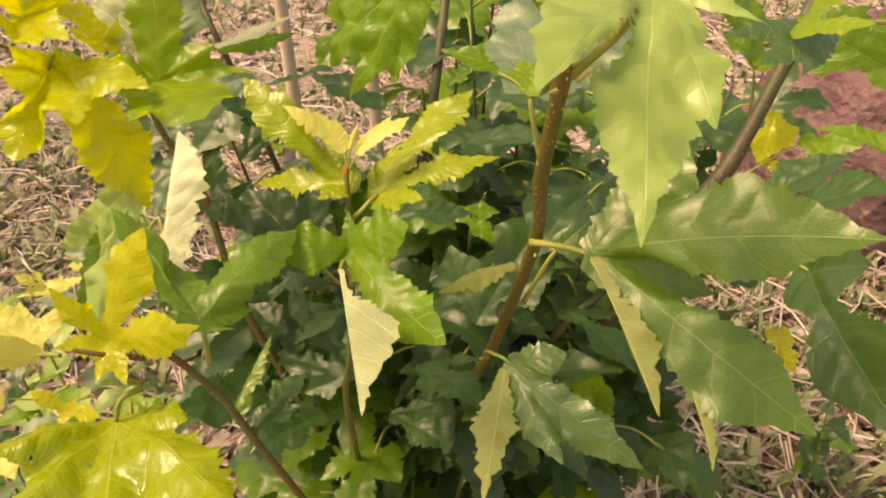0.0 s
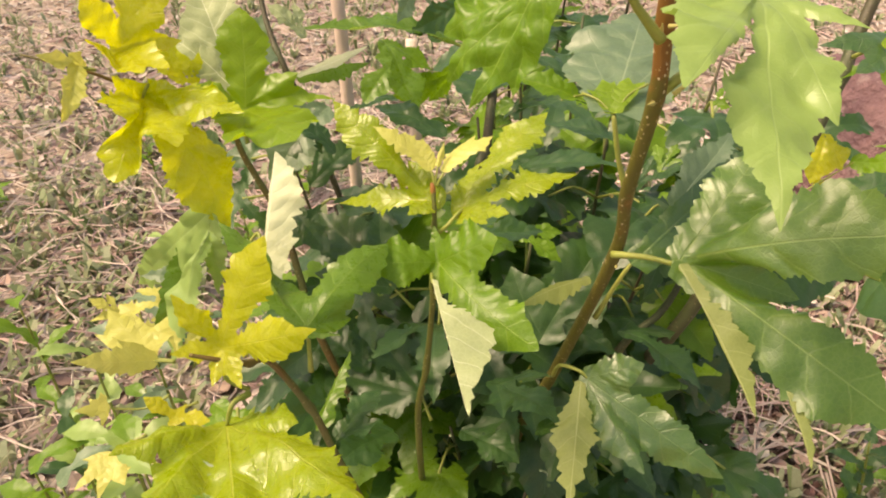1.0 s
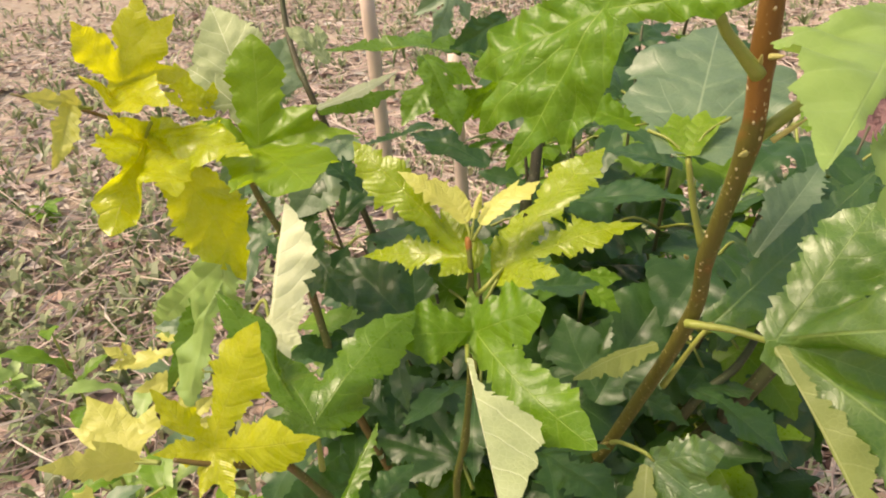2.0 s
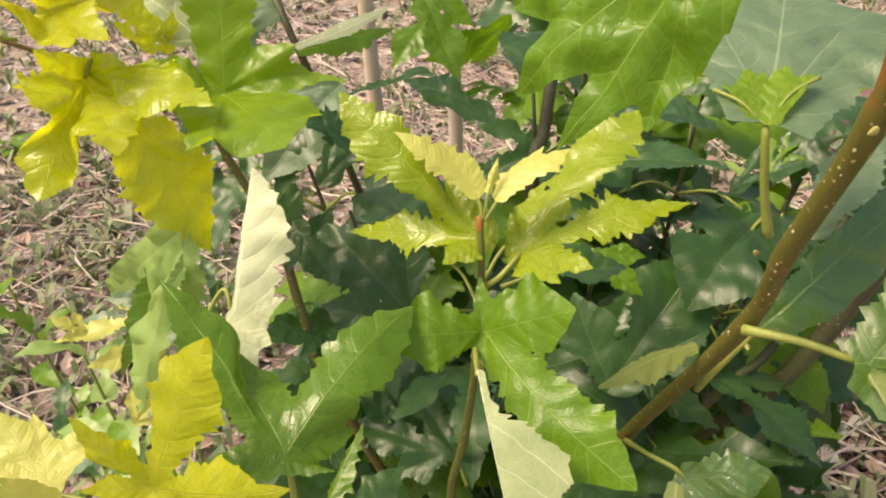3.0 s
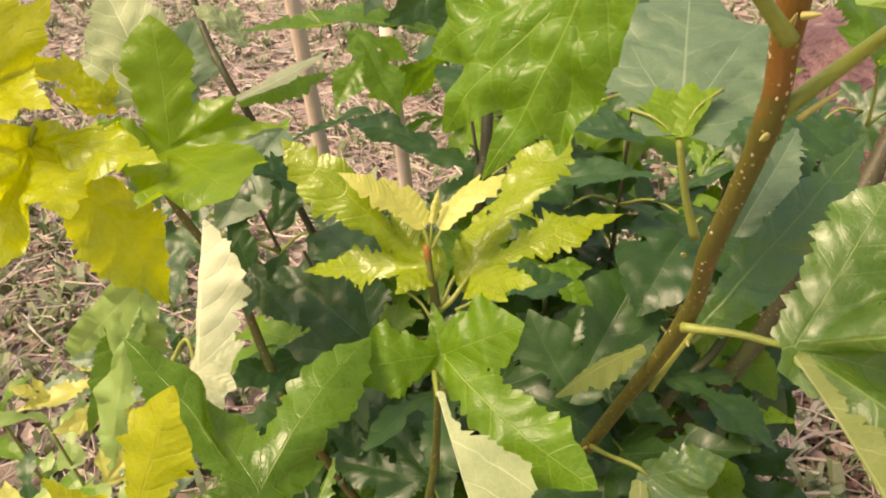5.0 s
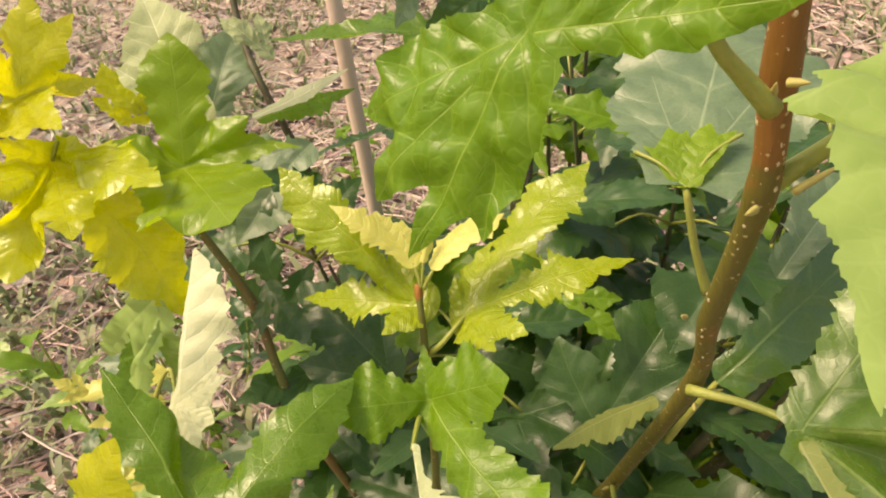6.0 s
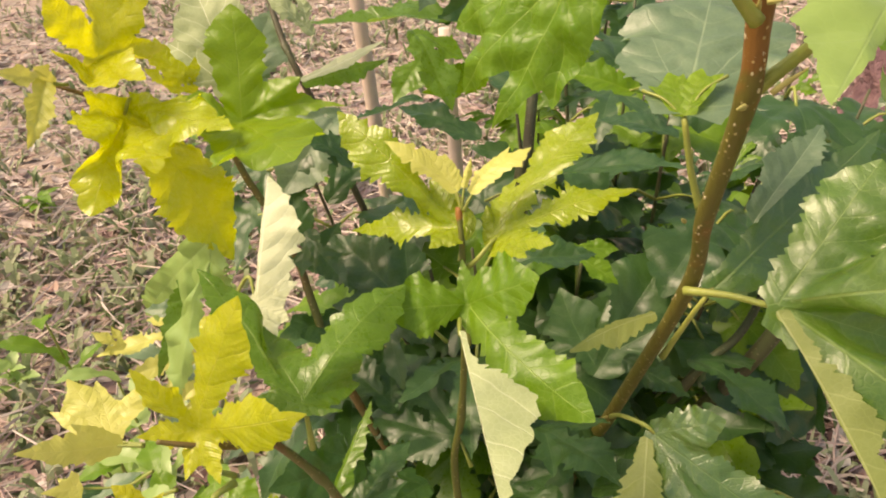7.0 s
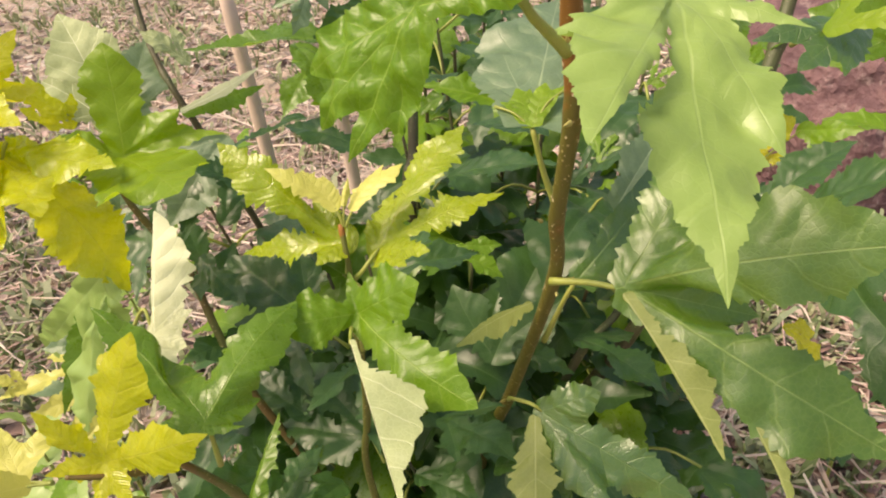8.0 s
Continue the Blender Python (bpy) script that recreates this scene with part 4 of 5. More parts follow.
palm_leaf('yellow', (-0.2780, 0.4745, 1.0553), [((-0.2403, 0.4923, 1.0567), 0.24, 0.26, 'obovate'), ((-0.2401, 0.4926, 1.0933), 0.2, 0.2, 'obovate', dict(arch=0.05)), ((-0.2587, 0.4943, 1.1088), 0.2, 0.22, 'obovate'), ((-0.2881, 0.4589, 1.0994), 0.26, 0.26, 'obovate'), ((-0.2743, 0.4305, 1.0731), 0.28, 0.3, 'obovate'), ((-0.2436, 0.4232, 1.0556), 0.34, 0.34, 'ovate'), ((-0.2291, 0.4317, 1.0559), 0.24, 0.3, 'ovate')], hub_size=0.009, petiole=[(-0.2737, 0.4744, 1.0478), (-0.2707, 0.4740, 1.0377)])
palm_leaf('spring', (-0.1949, 0.4649, 1.0136), [((-0.1965, 0.4979, 1.0767), 0.26, 0.25, 'blunt', dict(arch=0.05, bow=-0.02)), ((-0.1567, 0.4783, 1.0363), 0.26, 0.3, 'strap'), ((-0.1307, 0.4799, 1.0152), 0.15, 0.16, 'spear', dict(arch=0.05, bow=0.08)), ((-0.1471, 0.4043, 1.0158), 0.42, 0.46, 'strap'), ((-0.1787, 0.4068, 1.0264), 0.36, 0.36, 'ovate'), ((-0.2251, 0.4557, 1.0365), 0.28, 0.24, 'strap', dict(bow=-0.06)), ((-0.2129, 0.4407, 1.0245), 0.3, 0.3, 'ovate')], hub_size=0.014, petiole=[(-0.1965, 0.4593, 1.0088), (-0.1937, 0.4544, 0.9922)])
palm_leaf('silver', (-0.1591, 0.4942, 1.0293), [((-0.1086, 0.5261, 1.0421), 0.07, 0.07, 'blade', dict(bow=-0.02))], hub_size=0.0015, pucker=0.3, teeth=0.8)
palm_leaf('mid', (-0.1620, 0.5066, 1.0225), [((-0.1109, 0.5386, 1.0246), 0.08, 0.14, 'blade')], hub_size=0.0015)
palm_leaf('fresh', (-0.0081, 0.2787, 1.1345), [((-0.0395, 0.2760, 1.0796), 0.24, 0.2, 'tail', dict(arch=0.08, fold=(6, 6), bow=0.03)), ((-0.0474, 0.2892, 1.0919), 0.16, 0.18, 'strap', dict(arch=0.06)), ((-0.0331, 0.2744, 1.0875), 0.13, 0.13, 'strap', dict(arch=0.05)), ((-0.0192, 0.2684, 1.0922), 0.17, 0.2, 'strap', dict(arch=0.05)), ((-0.0118, 0.2649, 1.1043), 0.12, 0.14, 'spear', dict(arch=0.1)), ((-0.0476, 0.3023, 1.1091), 0.24, 0.26, 'strap', dict(arch=0.05)), ((0.0377, 0.2533, 1.1456), 0.2, 0.13, 'strap', dict(arch=0.03))], hub_size=0.012, pucker=3.0, teeth=0.42, cell=0.0006, thick=0.0021, petiole=[(0.0247, 0.2885, 1.1330), (0.0356, 0.2936, 1.1214), (0.0487, 0.2976, 1.1064)], label='fresh green quilted leaf hanging with a long tip')
palm_leaf('light', (0.0772, 0.2702, 1.1314), [((0.0590, 0.1720, 1.0809), 0.18, 0.185, 'notched', dict(arch=0.05, fold=(8, 8), bow=-0.02)), ((0.0274, 0.1912, 1.1212), 0.06, 0.25, 'blade', dict(arch=0.05)), ((0.0875, 0.2081, 1.1027), 0.15, 0.15, 'strap', dict(arch=0.04)), ((0.1093, 0.2375, 1.1264), 0.14, 0.12, 'spear')], hub_size=0.014, cell=0.0008, pucker=1.6, teeth=1.1, thick=0.0026, petiole=[(0.0750, 0.3040, 1.1000), (0.0540, 0.3140, 1.0740)])
palm_leaf('broad', (0.0807, 0.3093, 0.9820), [((0.1821, 0.2425, 1.0357), 0.22, 0.16, 'obovate', dict(arch=0.06, fold=(8, 8), bow=0.03)), ((0.1297, 0.3512, 1.0265), 0.2, 0.3, 'blunt', dict(fold=(10, 4))), ((0.1416, 0.2931, 0.9663), 0.2, 0.2, 'strap'), ((0.1752, 0.2260, 0.9368), 0.15, 0.19, 'spoon', dict(arch=0.05, fold=(16, -4)))], hub_size=0.008, cell=0.001, pucker=1.1, teeth=1.2, thick=0.0018, petiole=[(0.0830, 0.3250, 0.9693), (0.0697, 0.3360, 0.9670), (0.0526, 0.3493, 0.9608)], label='broad glossy green leaf with two long lobes')
palm_leaf('undergreen', (0.0784, 0.3024, 0.9814), [((0.1060, 0.2374, 0.9326), 0.145, 0.02, 'obovate', dict(fold=(4, 40), bow=0.02))], hub_size=0.0015, pucker=0.6, teeth=1.2)
palm_leaf('undergreen', (0.1146, 0.2682, 0.9554), [((0.1299, 0.2184, 0.9163), 0.13, 0.02, 'blade', dict(fold=(4, 40), bow=0.05))], hub_size=0.0015, pucker=0.6, teeth=1.2)
palm_leaf('waxy', (0.0463, 0.3494, 0.8597), [((0.1273, 0.2936, 0.8240), 0.13, 0.17, 'strap', dict(arch=0.06, fold=(8, 12))), ((0.0805, 0.3399, 0.8798), 0.28, 0.36, 'strap', dict(arch=0.05)), ((0.0768, 0.2936, 0.8283), 0.14, 0.2, 'strap')], hub_size=0.01, petiole=[(0.0408, 0.3540, 0.8626), (0.0309, 0.3713, 0.8520), (0.0370, 0.4300, 0.7900)])
palm_leaf('undergreen', (0.0421, 0.3481, 0.8569), [((0.0236, 0.2616, 0.8240), 0.13, 0.17, 'drip', dict(fold=(4, 20), arch=-0.03))], hub_size=0.002, pucker=0.8, teeth=1.4)
palm_leaf('undergreen', (0.0463, 0.3812, 0.9212), [((-0.0035, 0.3533, 0.9187), 0.18, 0.06, 'blade', dict(bow=-0.03))], hub_size=0.002, pucker=0.6)
palm_leaf('waxy', (0.0762, 0.3815, 0.9350), [((0.1841, 0.4597, 0.9894), 0.1, 0.2, 'blade', dict(arch=0.04, fold=(10, 6))), ((0.1618, 0.4364, 0.9715), 0.08, 0.14, 'strap')], hub_size=0.008, pucker=1.6, petiole=[(0.0686, 0.3817, 0.9205), (0.0573, 0.3912, 0.8803)])
# broad leaf whose sky sheen is carried by the grey base colour
palm_leaf('grey', (0.0488, 0.3719, 1.0458), [((0.0942, 0.5061, 1.0700), 0.3, 0.34, 'acute'), ((0.0449, 0.4533, 1.0603), 0.26, 0.26, 'strap'), ((0.0312, 0.4247, 1.0529), 0.12, 0.24, 'obovate'), ((0.1092, 0.4499, 1.0593), 0.26, 0.26, 'strap'), ((0.0997, 0.4206, 1.0511), 0.24, 0.12, 'obovate')], hub_size=0.003, pucker=1.2, thick=0.0018, petiole=[(0.0491, 0.3692, 1.0400), (0.0541, 0.3690, 1.0167), (0.0610, 0.3695, 0.9947)])
palm_leaf('spring', (0.0476, 0.3706, 1.0454), [((0.0348, 0.3875, 1.0535), 0.1, 0.3, 'blade'), ((0.0453, 0.3946, 1.0558), 0.28, 0.28, 'strap'), ((0.0522, 0.3938, 1.0550), 0.2, 0.1, 'strap')], hub_size=0.0015, teeth=0.5, thick=0.0007, petiole=[(0.0406, 0.3779, 1.0496), (0.0322, 0.3865, 1.0510)], label='small green base lobe of a grey leaf')
palm_leaf('spring', (0.0493, 0.3704, 1.0453), [((0.0609, 0.3951, 1.0574), 0.24, 0.24, 'strap'), ((0.0700, 0.3893, 1.0567), 0.3, 0.1, 'blade')], hub_size=0.0015, teeth=0.5, thick=0.0007, petiole=[(0.0582, 0.3790, 1.0523), (0.0711, 0.3879, 1.0555)], label='small green base lobe of a grey leaf')
palm_leaf('waxy', (0.1631, 0.2998, 1.1038), [((0.1146, 0.2877, 1.1063), 0.12, 0.1, 'strap', dict(arch=0.05)), ((0.1263, 0.2742, 1.0975), 0.16, 0.16, 'strap'), ((0.1442, 0.2732, 1.0935), 0.2, 0.2, 'spear')], hub_size=0.008, petiole=[(0.1792, 0.3109, 1.1033), (0.2039, 0.3251, 1.0989)])
palm_leaf('spring', (0.1450, 0.2871, 1.1070), [((0.1597, 0.2618, 1.1186), 0.16, 0.14, 'strap'), ((0.1642, 0.2961, 1.1253), 0.2, 0.2, 'strap')], hub_size=0.006, petiole=[(0.1433, 0.2926, 1.1043), (0.1443, 0.3117, 1.0935)])
# end of lobed leaves
leaf('pale', (-0.295, 0.450, 1.051), (-0.312, 0.430, 1.065), (-0.302, 0.416, 1.025), [(70, 1.42, .2, 0.00), (-26, 0.43, .2, 0.10)], width=.2, fold=20, petiole=[(-0.291, 0.457, 1.047)])
leaf('pale', (-0.296, 0.443, 1.052), (-0.297, 0.414, 1.029), (-0.306, 0.421, 1.045), [], width=.22, fold=20, petiole=[(-0.291, 0.457, 1.047)])
leaf('fresh', (0.046, 0.492, 1.011), (0.001, 0.503, 1.024), (0.026, 0.512, 1.027), [], width=.24, fold=20, petiole=[(0.063, 0.500, 1.011)])
leaf('dark', (-0.097, 0.451, 0.870), (-0.157, 0.496, 0.908), (-0.154, 0.453, 0.875), [(39, 0.68, .19, -0.00), (-36, 0.70, .19, 0.01)], width=.26, fold=10, bend=14, petiole=[(-0.079, 0.454, 0.843)])
leaf('dark', (-0.076, 0.435, 0.770), (-0.124, 0.506, 0.784), (-0.147, 0.454, 0.767), [(43, 0.85, 0.19, 0.00), (-42, 0.74, 0.19, -0.03), (83, 0.48, 0.16, -0.02)], width=0.26, bend=14, petiole=[(-0.066, 0.422, 0.747)])
leaf('dark', (-0.033, 0.423, 0.929), (0.019, 0.432, 0.929), (-0.010, 0.461, 0.933), [(50, 0.84, 0.19, 0.00)], width=0.29, fold=12, bend=10, petiole=[(-0.047, 0.420, 0.924)])
leaf('fresh', (0.010, 0.493, 0.892), (0.043, 0.476, 0.875), (0.045, 0.498, 0.890), [(40, 0.88, 0.19, 0.00)], width=0.22)
leaf('dark', (0.033, 0.469, 0.802), (0.095, 0.533, 0.871), (0.010, 0.515, 0.839), [(56, 0.56, .2, 0.00), (-24, 0.61, .18, 0.04)], width=.27, fold=8, bend=14)
leaf('dark', (0.034, 0.504, 0.780), (-0.005, 0.556, 0.807), (0.056, 0.548, 0.822), [(55, 0.93, .19, 0.00)], width=.3, fold=10, bend=14)
leaf('dark', (-0.013, 0.399, 0.810), (0.026, 0.346, 0.822), (0.029, 0.397, 0.813), [(50, 0.63, 0.16, 0.00), (-34, 0.64, 0.16, -0.08)], width=0.26, bend=12)
leaf('dark', (0.020, 0.574, 0.914), (0.101, 0.543, 0.928), (0.075, 0.614, 0.920), [], width=0.24, fold=10, bend=12)
leaf('dark', (0.101, 0.591, 0.934), (0.043, 0.625, 0.935), (0.063, 0.577, 0.933), [], width=0.24, fold=10, bend=12)
leaf('grey', (-0.153, 0.549, 0.982), (-0.193, 0.498, 0.945), (-0.193, 0.537, 0.978), [(41, 0.57, 0.19, -0.00)], width=0.29, fold=10, bend=12)
leaf('mid', (-0.138, 0.325, 0.841), (-0.120, 0.374, 0.865), (-0.123, 0.337, 0.847), [], width=0.14, fold=(0, 60))
leaf('dark', (-0.127, 0.335, 0.819), (-0.102, 0.377, 0.823), (-0.100, 0.345, 0.822), [(39, 0.58, 0.19, -0.00)], width=0.26, fold=10)
leaf('bud', (-0.312, 0.534, 0.794), (-0.378, 0.497, 0.800), (-0.354, 0.544, 0.801), [(42, 0.58, 0.12, 0.00)], width=0.14, petiole=[(-0.276, 0.520, 0.789)])
leaf('bud', (-0.303, 0.507, 0.790), (-0.348, 0.481, 0.793), (-0.326, 0.500, 0.798), [(20, 0.47, 0.12, -0.00)], width=0.17, petiole=[(-0.276, 0.514, 0.783)])
leaf('dark', (-0.136, 0.376, 0.805), (-0.178, 0.334, 0.835), (-0.159, 0.367, 0.829), [(26, 0.51, 0.19, 0.00)], width=0.29, fold=10)
leaf('deep', (0.019, 0.360, 0.800), (0.068, 0.326, 0.831), (0.046, 0.366, 0.812), [(42, 0.44, 0.19, 0.00)], width=0.26)
leaf('dark', (-0.123, 0.449, 0.784), (-0.170, 0.482, 0.802), (-0.130, 0.493, 0.803), [(43, 0.81, 0.19, -0.00)], width=0.29, bend=14)
leaf('dark', (-0.099, 0.396, 0.758), (-0.134, 0.345, 0.778), (-0.119, 0.400, 0.766), [(64, 0.34, 0.19, 0.00)], width=0.29, bend=14)
leaf('dark', (-0.038, 0.385, 0.771), (0.001, 0.352, 0.773), (-0.007, 0.390, 0.776), [(49, 0.63, 0.19, 0.00)], width=0.29, bend=14)
leaf('dark', (0.106, 0.477, 0.799), (0.154, 0.417, 0.789), (0.150, 0.482, 0.792), [(58, 0.58, 0.19, 0.00)], width=0.24, bend=14)
leaf('dark', (0.044, 0.426, 0.846), (0.081, 0.405, 0.834), (0.069, 0.422, 0.848), [], width=0.22, fold=14)
leaf('mid', (-0.048, 0.637, 1.014), (-0.184, 0.623, 1.031), (-0.122, 0.697, 1.027), [], width=.16, fold=16, bend=10, hub=.1, petiole=[(-0.026, 0.635, 1.005)])
# pale underside colour stands in for sky sheen on this glossy leaf
leaf('under', (-0.226, 0.555, 0.997), (-0.263, 0.605, 1.071), (-0.276, 0.568, 1.032), [(32, 0.64, 0.19, 0.00)], width=0.29, bend=12, petiole=[(-0.219, 0.549, 0.974)])
leaf('grey', (-0.233, 0.596, 0.993), (-0.221, 0.655, 1.034), (-0.206, 0.631, 1.008), [], width=.36)
leaf('mid', (0.223, 0.333, 1.070), (0.185, 0.367, 1.088), (0.215, 0.348, 1.094), [(39, 0.55, .3, 0.00)], width=.34, bend=10)
leaf('deep', (0.255, 0.487, 0.906), (0.316, 0.495, 0.941), (0.289, 0.531, 0.925), [], width=.36, fold=12, petiole=[(0.226, 0.494, 0.892)])
leaf('fresh', (0.311, 0.422, 0.977), (0.265, 0.459, 0.982), (0.303, 0.459, 0.982), [], width=.24, fold=14)
leaf('deep', (0.255, 0.436, 0.931), (0.292, 0.391, 0.971), (0.288, 0.441, 0.954), [], width=.36, fold=12)
leaf('deep', (0.229, 0.357, 0.934), (0.234, 0.240, 0.914), (0.247, 0.330, 0.954), [(52, 0.32, 0.19, 0.00)], width=0.22, bend=12, fold=10, petiole=[(0.217, 0.388, 0.929)])
leaf('yellow', (0.339, 0.558, 0.704), (0.358, 0.521, 0.681), (0.369, 0.557, 0.692), [(54, 0.68, .3, -0.00)], width=.34)
leaf('yellow', (0.291, 0.579, 0.939), (0.278, 0.557, 0.905), (0.301, 0.559, 0.916), [(37, 0.75, .3, -0.00)], width=.36, teeth=.8, petiole=[(0.288, 0.594, 0.940), (0.281, 0.605, 0.924)])
leaf('yellow', (0.285, 0.563, 0.901), (0.300, 0.538, 0.902), (0.297, 0.557, 0.908), [], width=.2)
leaf('fresh', (0.313, 0.561, 0.922), (0.341, 0.525, 0.934), (0.321, 0.525, 0.909), [(42, 0.84, 0.19, -0.00)], width=0.26, petiole=[(0.249, 0.549, 0.884)])
leaf('fresh', (-0.004, 0.888, 0.853), (0.009, 0.811, 0.807), (0.025, 0.829, 0.849), [], width=0.22)
leaf('mid', (0.033, 0.896, 0.855), (-0.025, 0.928, 0.815), (-0.003, 0.939, 0.847), [], width=0.22)
leaf('mid', (-0.037, 0.957, 0.891), (-0.125, 0.905, 0.864), (-0.079, 0.943, 0.848), [(31, 0.58, 0.19, 0.00)], width=0.26)
leaf('fresh', (0.194, 0.706, 0.814), (0.219, 0.718, 0.856), (0.222, 0.686, 0.824), [(60, 0.72, 0.19, 0.00)], width=0.26)
leaf('fresh', (0.134, 0.692, 0.854), (0.100, 0.727, 0.856), (0.115, 0.728, 0.867), [(22, 0.87, 0.19, 0.00)], width=0.24)
leaf('mid', (-0.133, 0.921, 0.933), (-0.090, 0.849, 0.866), (-0.077, 0.914, 0.897), [(43, 0.62, 0.19, -0.00)], width=0.26)
leaf('mid', (-0.127, 1.012, 0.884), (-0.170, 0.939, 0.842), (-0.157, 1.009, 0.886), [(61, 0.32, 0.19, -0.00)], width=0.24)
leaf('grey', (0.130, 0.470, 0.930), (0.187, 0.535, 0.961), (0.157, 0.523, 0.956), [], width=.2, fold=10, hub=.1)
leaf('mid', (0.266, 0.589, 0.982), (0.240, 0.646, 1.038), (0.275, 0.645, 1.019), [(27, 0.80, .2, 0.00), (-23, 0.42, .14, 0.13)], width=.24, bend=12, hub=.2, petiole=[(0.275, 0.597, 0.954), (0.281, 0.605, 0.924)])
leaf('mid', (0.267, 0.588, 0.982), (0.294, 0.553, 1.009), (0.273, 0.561, 0.988), [(30, 0.55, .14, -0.00)], width=.2, bend=12, hub=.16)
leaf('fresh', (0.201, 0.622, 0.955), (0.228, 0.615, 0.971), (0.214, 0.633, 0.967), [(46, 0.65, .14, 0.00), (-32, 0.46, .14, -0.22)], width=.14, hub=.14, teeth=1.3)
leaf('fresh', (0.151, 0.589, 0.903), (0.178, 0.612, 0.924), (0.151, 0.619, 0.914), [(45, 0.77, .14, 0.00), (-45, 0.55, .14, 0.03)], width=.14, hub=.14)
leaf('grey', (-0.076, 0.622, 1.072), (-0.091, 0.593, 1.043), (-0.065, 0.618, 1.050), [(58, 0.57, .14, 0.00), (-31, 0.69, .14, -0.43)], width=.2, bend=10)
leaf('dark', (-0.038, 0.640, 1.046), (-0.081, 0.630, 1.023), (-0.071, 0.637, 1.045), [], width=.28, bend=10)
leaf('dark', (-0.098, 0.589, 0.974), (-0.156, 0.553, 0.968), (-0.131, 0.603, 0.968), [], width=.12, fold=10, slender=4)
leaf('dark', (-0.055, 0.600, 0.938), (-0.116, 0.623, 0.957), (-0.083, 0.600, 0.943), [(22, 0.42, .15, 0.00)], width=.25, bend=10)
leaf('under', (-0.165, 0.556, 1.042), (-0.190, 0.555, 1.066), (-0.174, 0.570, 1.063), [(40, 0.80, .16, 0.00)], width=.26, bend=10)
leaf('dark', (-0.142, 0.508, 0.962), (-0.172, 0.510, 0.986), (-0.156, 0.524, 0.980), [(33, 0.71, .16, 0.00)], width=.26, bend=10)
leaf('dark', (-0.066, 0.708, 1.000), (-0.016, 0.715, 1.018), (-0.042, 0.706, 0.987), [], width=.24, bend=10)
leaf('grey', (0.223, 0.324, 0.928), (0.229, 0.281, 0.908), (0.237, 0.311, 0.928), [(46, 0.40, .16, -0.00)], width=.26, bend=10)
leaf('grey', (-0.270, 0.474, 0.863), (-0.306, 0.470, 0.867), (-0.290, 0.490, 0.880), [], width=.22, bend=10, fold=10)
leaf('dark', (0.193, 0.622, 0.945), (0.166, 0.585, 0.895), (0.163, 0.625, 0.921), [(42, 0.56, .16, 0.00)], width=.26, bend=10)
leaf('dark', (0.130, 0.593, 0.883), (0.174, 0.579, 0.913), (0.157, 0.619, 0.905), [(52, 0.78, .14, 0.00)], width=.22, bend=10)
leaf('lime', (-0.278, 0.563, 1.006), (-0.285, 0.570, 1.040), (-0.260, 0.577, 1.023), [(55, 0.80, .13, 0.00), (-40, 0.67, .12, -0.00)], width=.28, bend=10, hub=.2)
leaf('mid', (0.156, 0.680, 0.934), (0.194, 0.679, 0.971), (0.160, 0.691, 0.967), [], width=.26, bend=10)
leaf('bud', (-0.355, 0.499, 0.808), (-0.375, 0.498, 0.825), (-0.362, 0.507, 0.824), [(35, 0.72, .14, -0.00), (-44, 0.59, .14, 0.00)], width=.2)
leaf('dark', (-0.181, 0.510, 0.876), (-0.197, 0.536, 0.930), (-0.220, 0.521, 0.897), [(44, 0.74, .15, -0.00), (-49, 0.55, .15, -0.31)], width=.2, bend=10)
leaf('dark', (-0.163, 0.505, 0.899), (-0.115, 0.479, 0.879), (-0.141, 0.479, 0.870), [(28, 0.77, .15, 0.00)], width=.26, bend=10)
leaf('dark', (-0.147, 0.587, 0.913), (-0.186, 0.591, 0.942), (-0.170, 0.581, 0.912), [(43, 0.49, .15, -0.00)], width=.24, bend=10)
leaf('dark', (-0.155, 0.459, 0.865), (-0.188, 0.426, 0.873), (-0.166, 0.426, 0.862), [(31, 0.75, .15, -0.00)], width=.24, bend=10)
leaf('dark', (-0.167, 0.545, 0.982), (-0.186, 0.495, 0.934), (-0.203, 0.526, 0.962), [(37, 0.62, .15, 0.00), (-35, 0.46, .14, 0.24)], width=.2, bend=10)
leaf('dark', (-0.168, 0.539, 0.918), (-0.131, 0.580, 0.940), (-0.162, 0.574, 0.941), [(31, 0.70, .15, 0.00)], width=.24, bend=10)
leaf('dark', (-0.171, 0.472, 0.927), (-0.142, 0.443, 0.905), (-0.170, 0.449, 0.909), [(37, 0.64, .15, 0.00)], width=.24, bend=10)
leaf('bud', (-0.244, 0.369, 0.866), (-0.229, 0.387, 0.876), (-0.247, 0.380, 0.880), [(50, 0.69, .14, -0.00), (-45, 0.77, .14, 0.00)], width=.2, fold=14)
leaf('fresh', (-0.205, 0.325, 0.860), (-0.172, 0.303, 0.853), (-0.201, 0.304, 0.854), [(45, 0.53, .16, 0.00)], width=.24, bend=10)
leaf('lime', (-0.257, 0.550, 1.007), (-0.272, 0.551, 1.033), (-0.254, 0.558, 1.028), [(42, 0.76, .16, -0.00), (-40, 0.73, .16, 0.00)], width=.26, bend=10, hub=.2)
leaf('grey', (-0.268, 0.611, 1.039), (-0.259, 0.592, 1.001), (-0.285, 0.597, 1.017), [(45, 0.73, .16, 0.00), (-30, 0.55, .16, 0.19)], width=.24, bend=10)
leaf('grey', (-0.251, 0.545, 0.963), (-0.263, 0.516, 0.940), (-0.243, 0.537, 0.940), [(50, 0.65, .15, 0.00)], width=.26, bend=10)


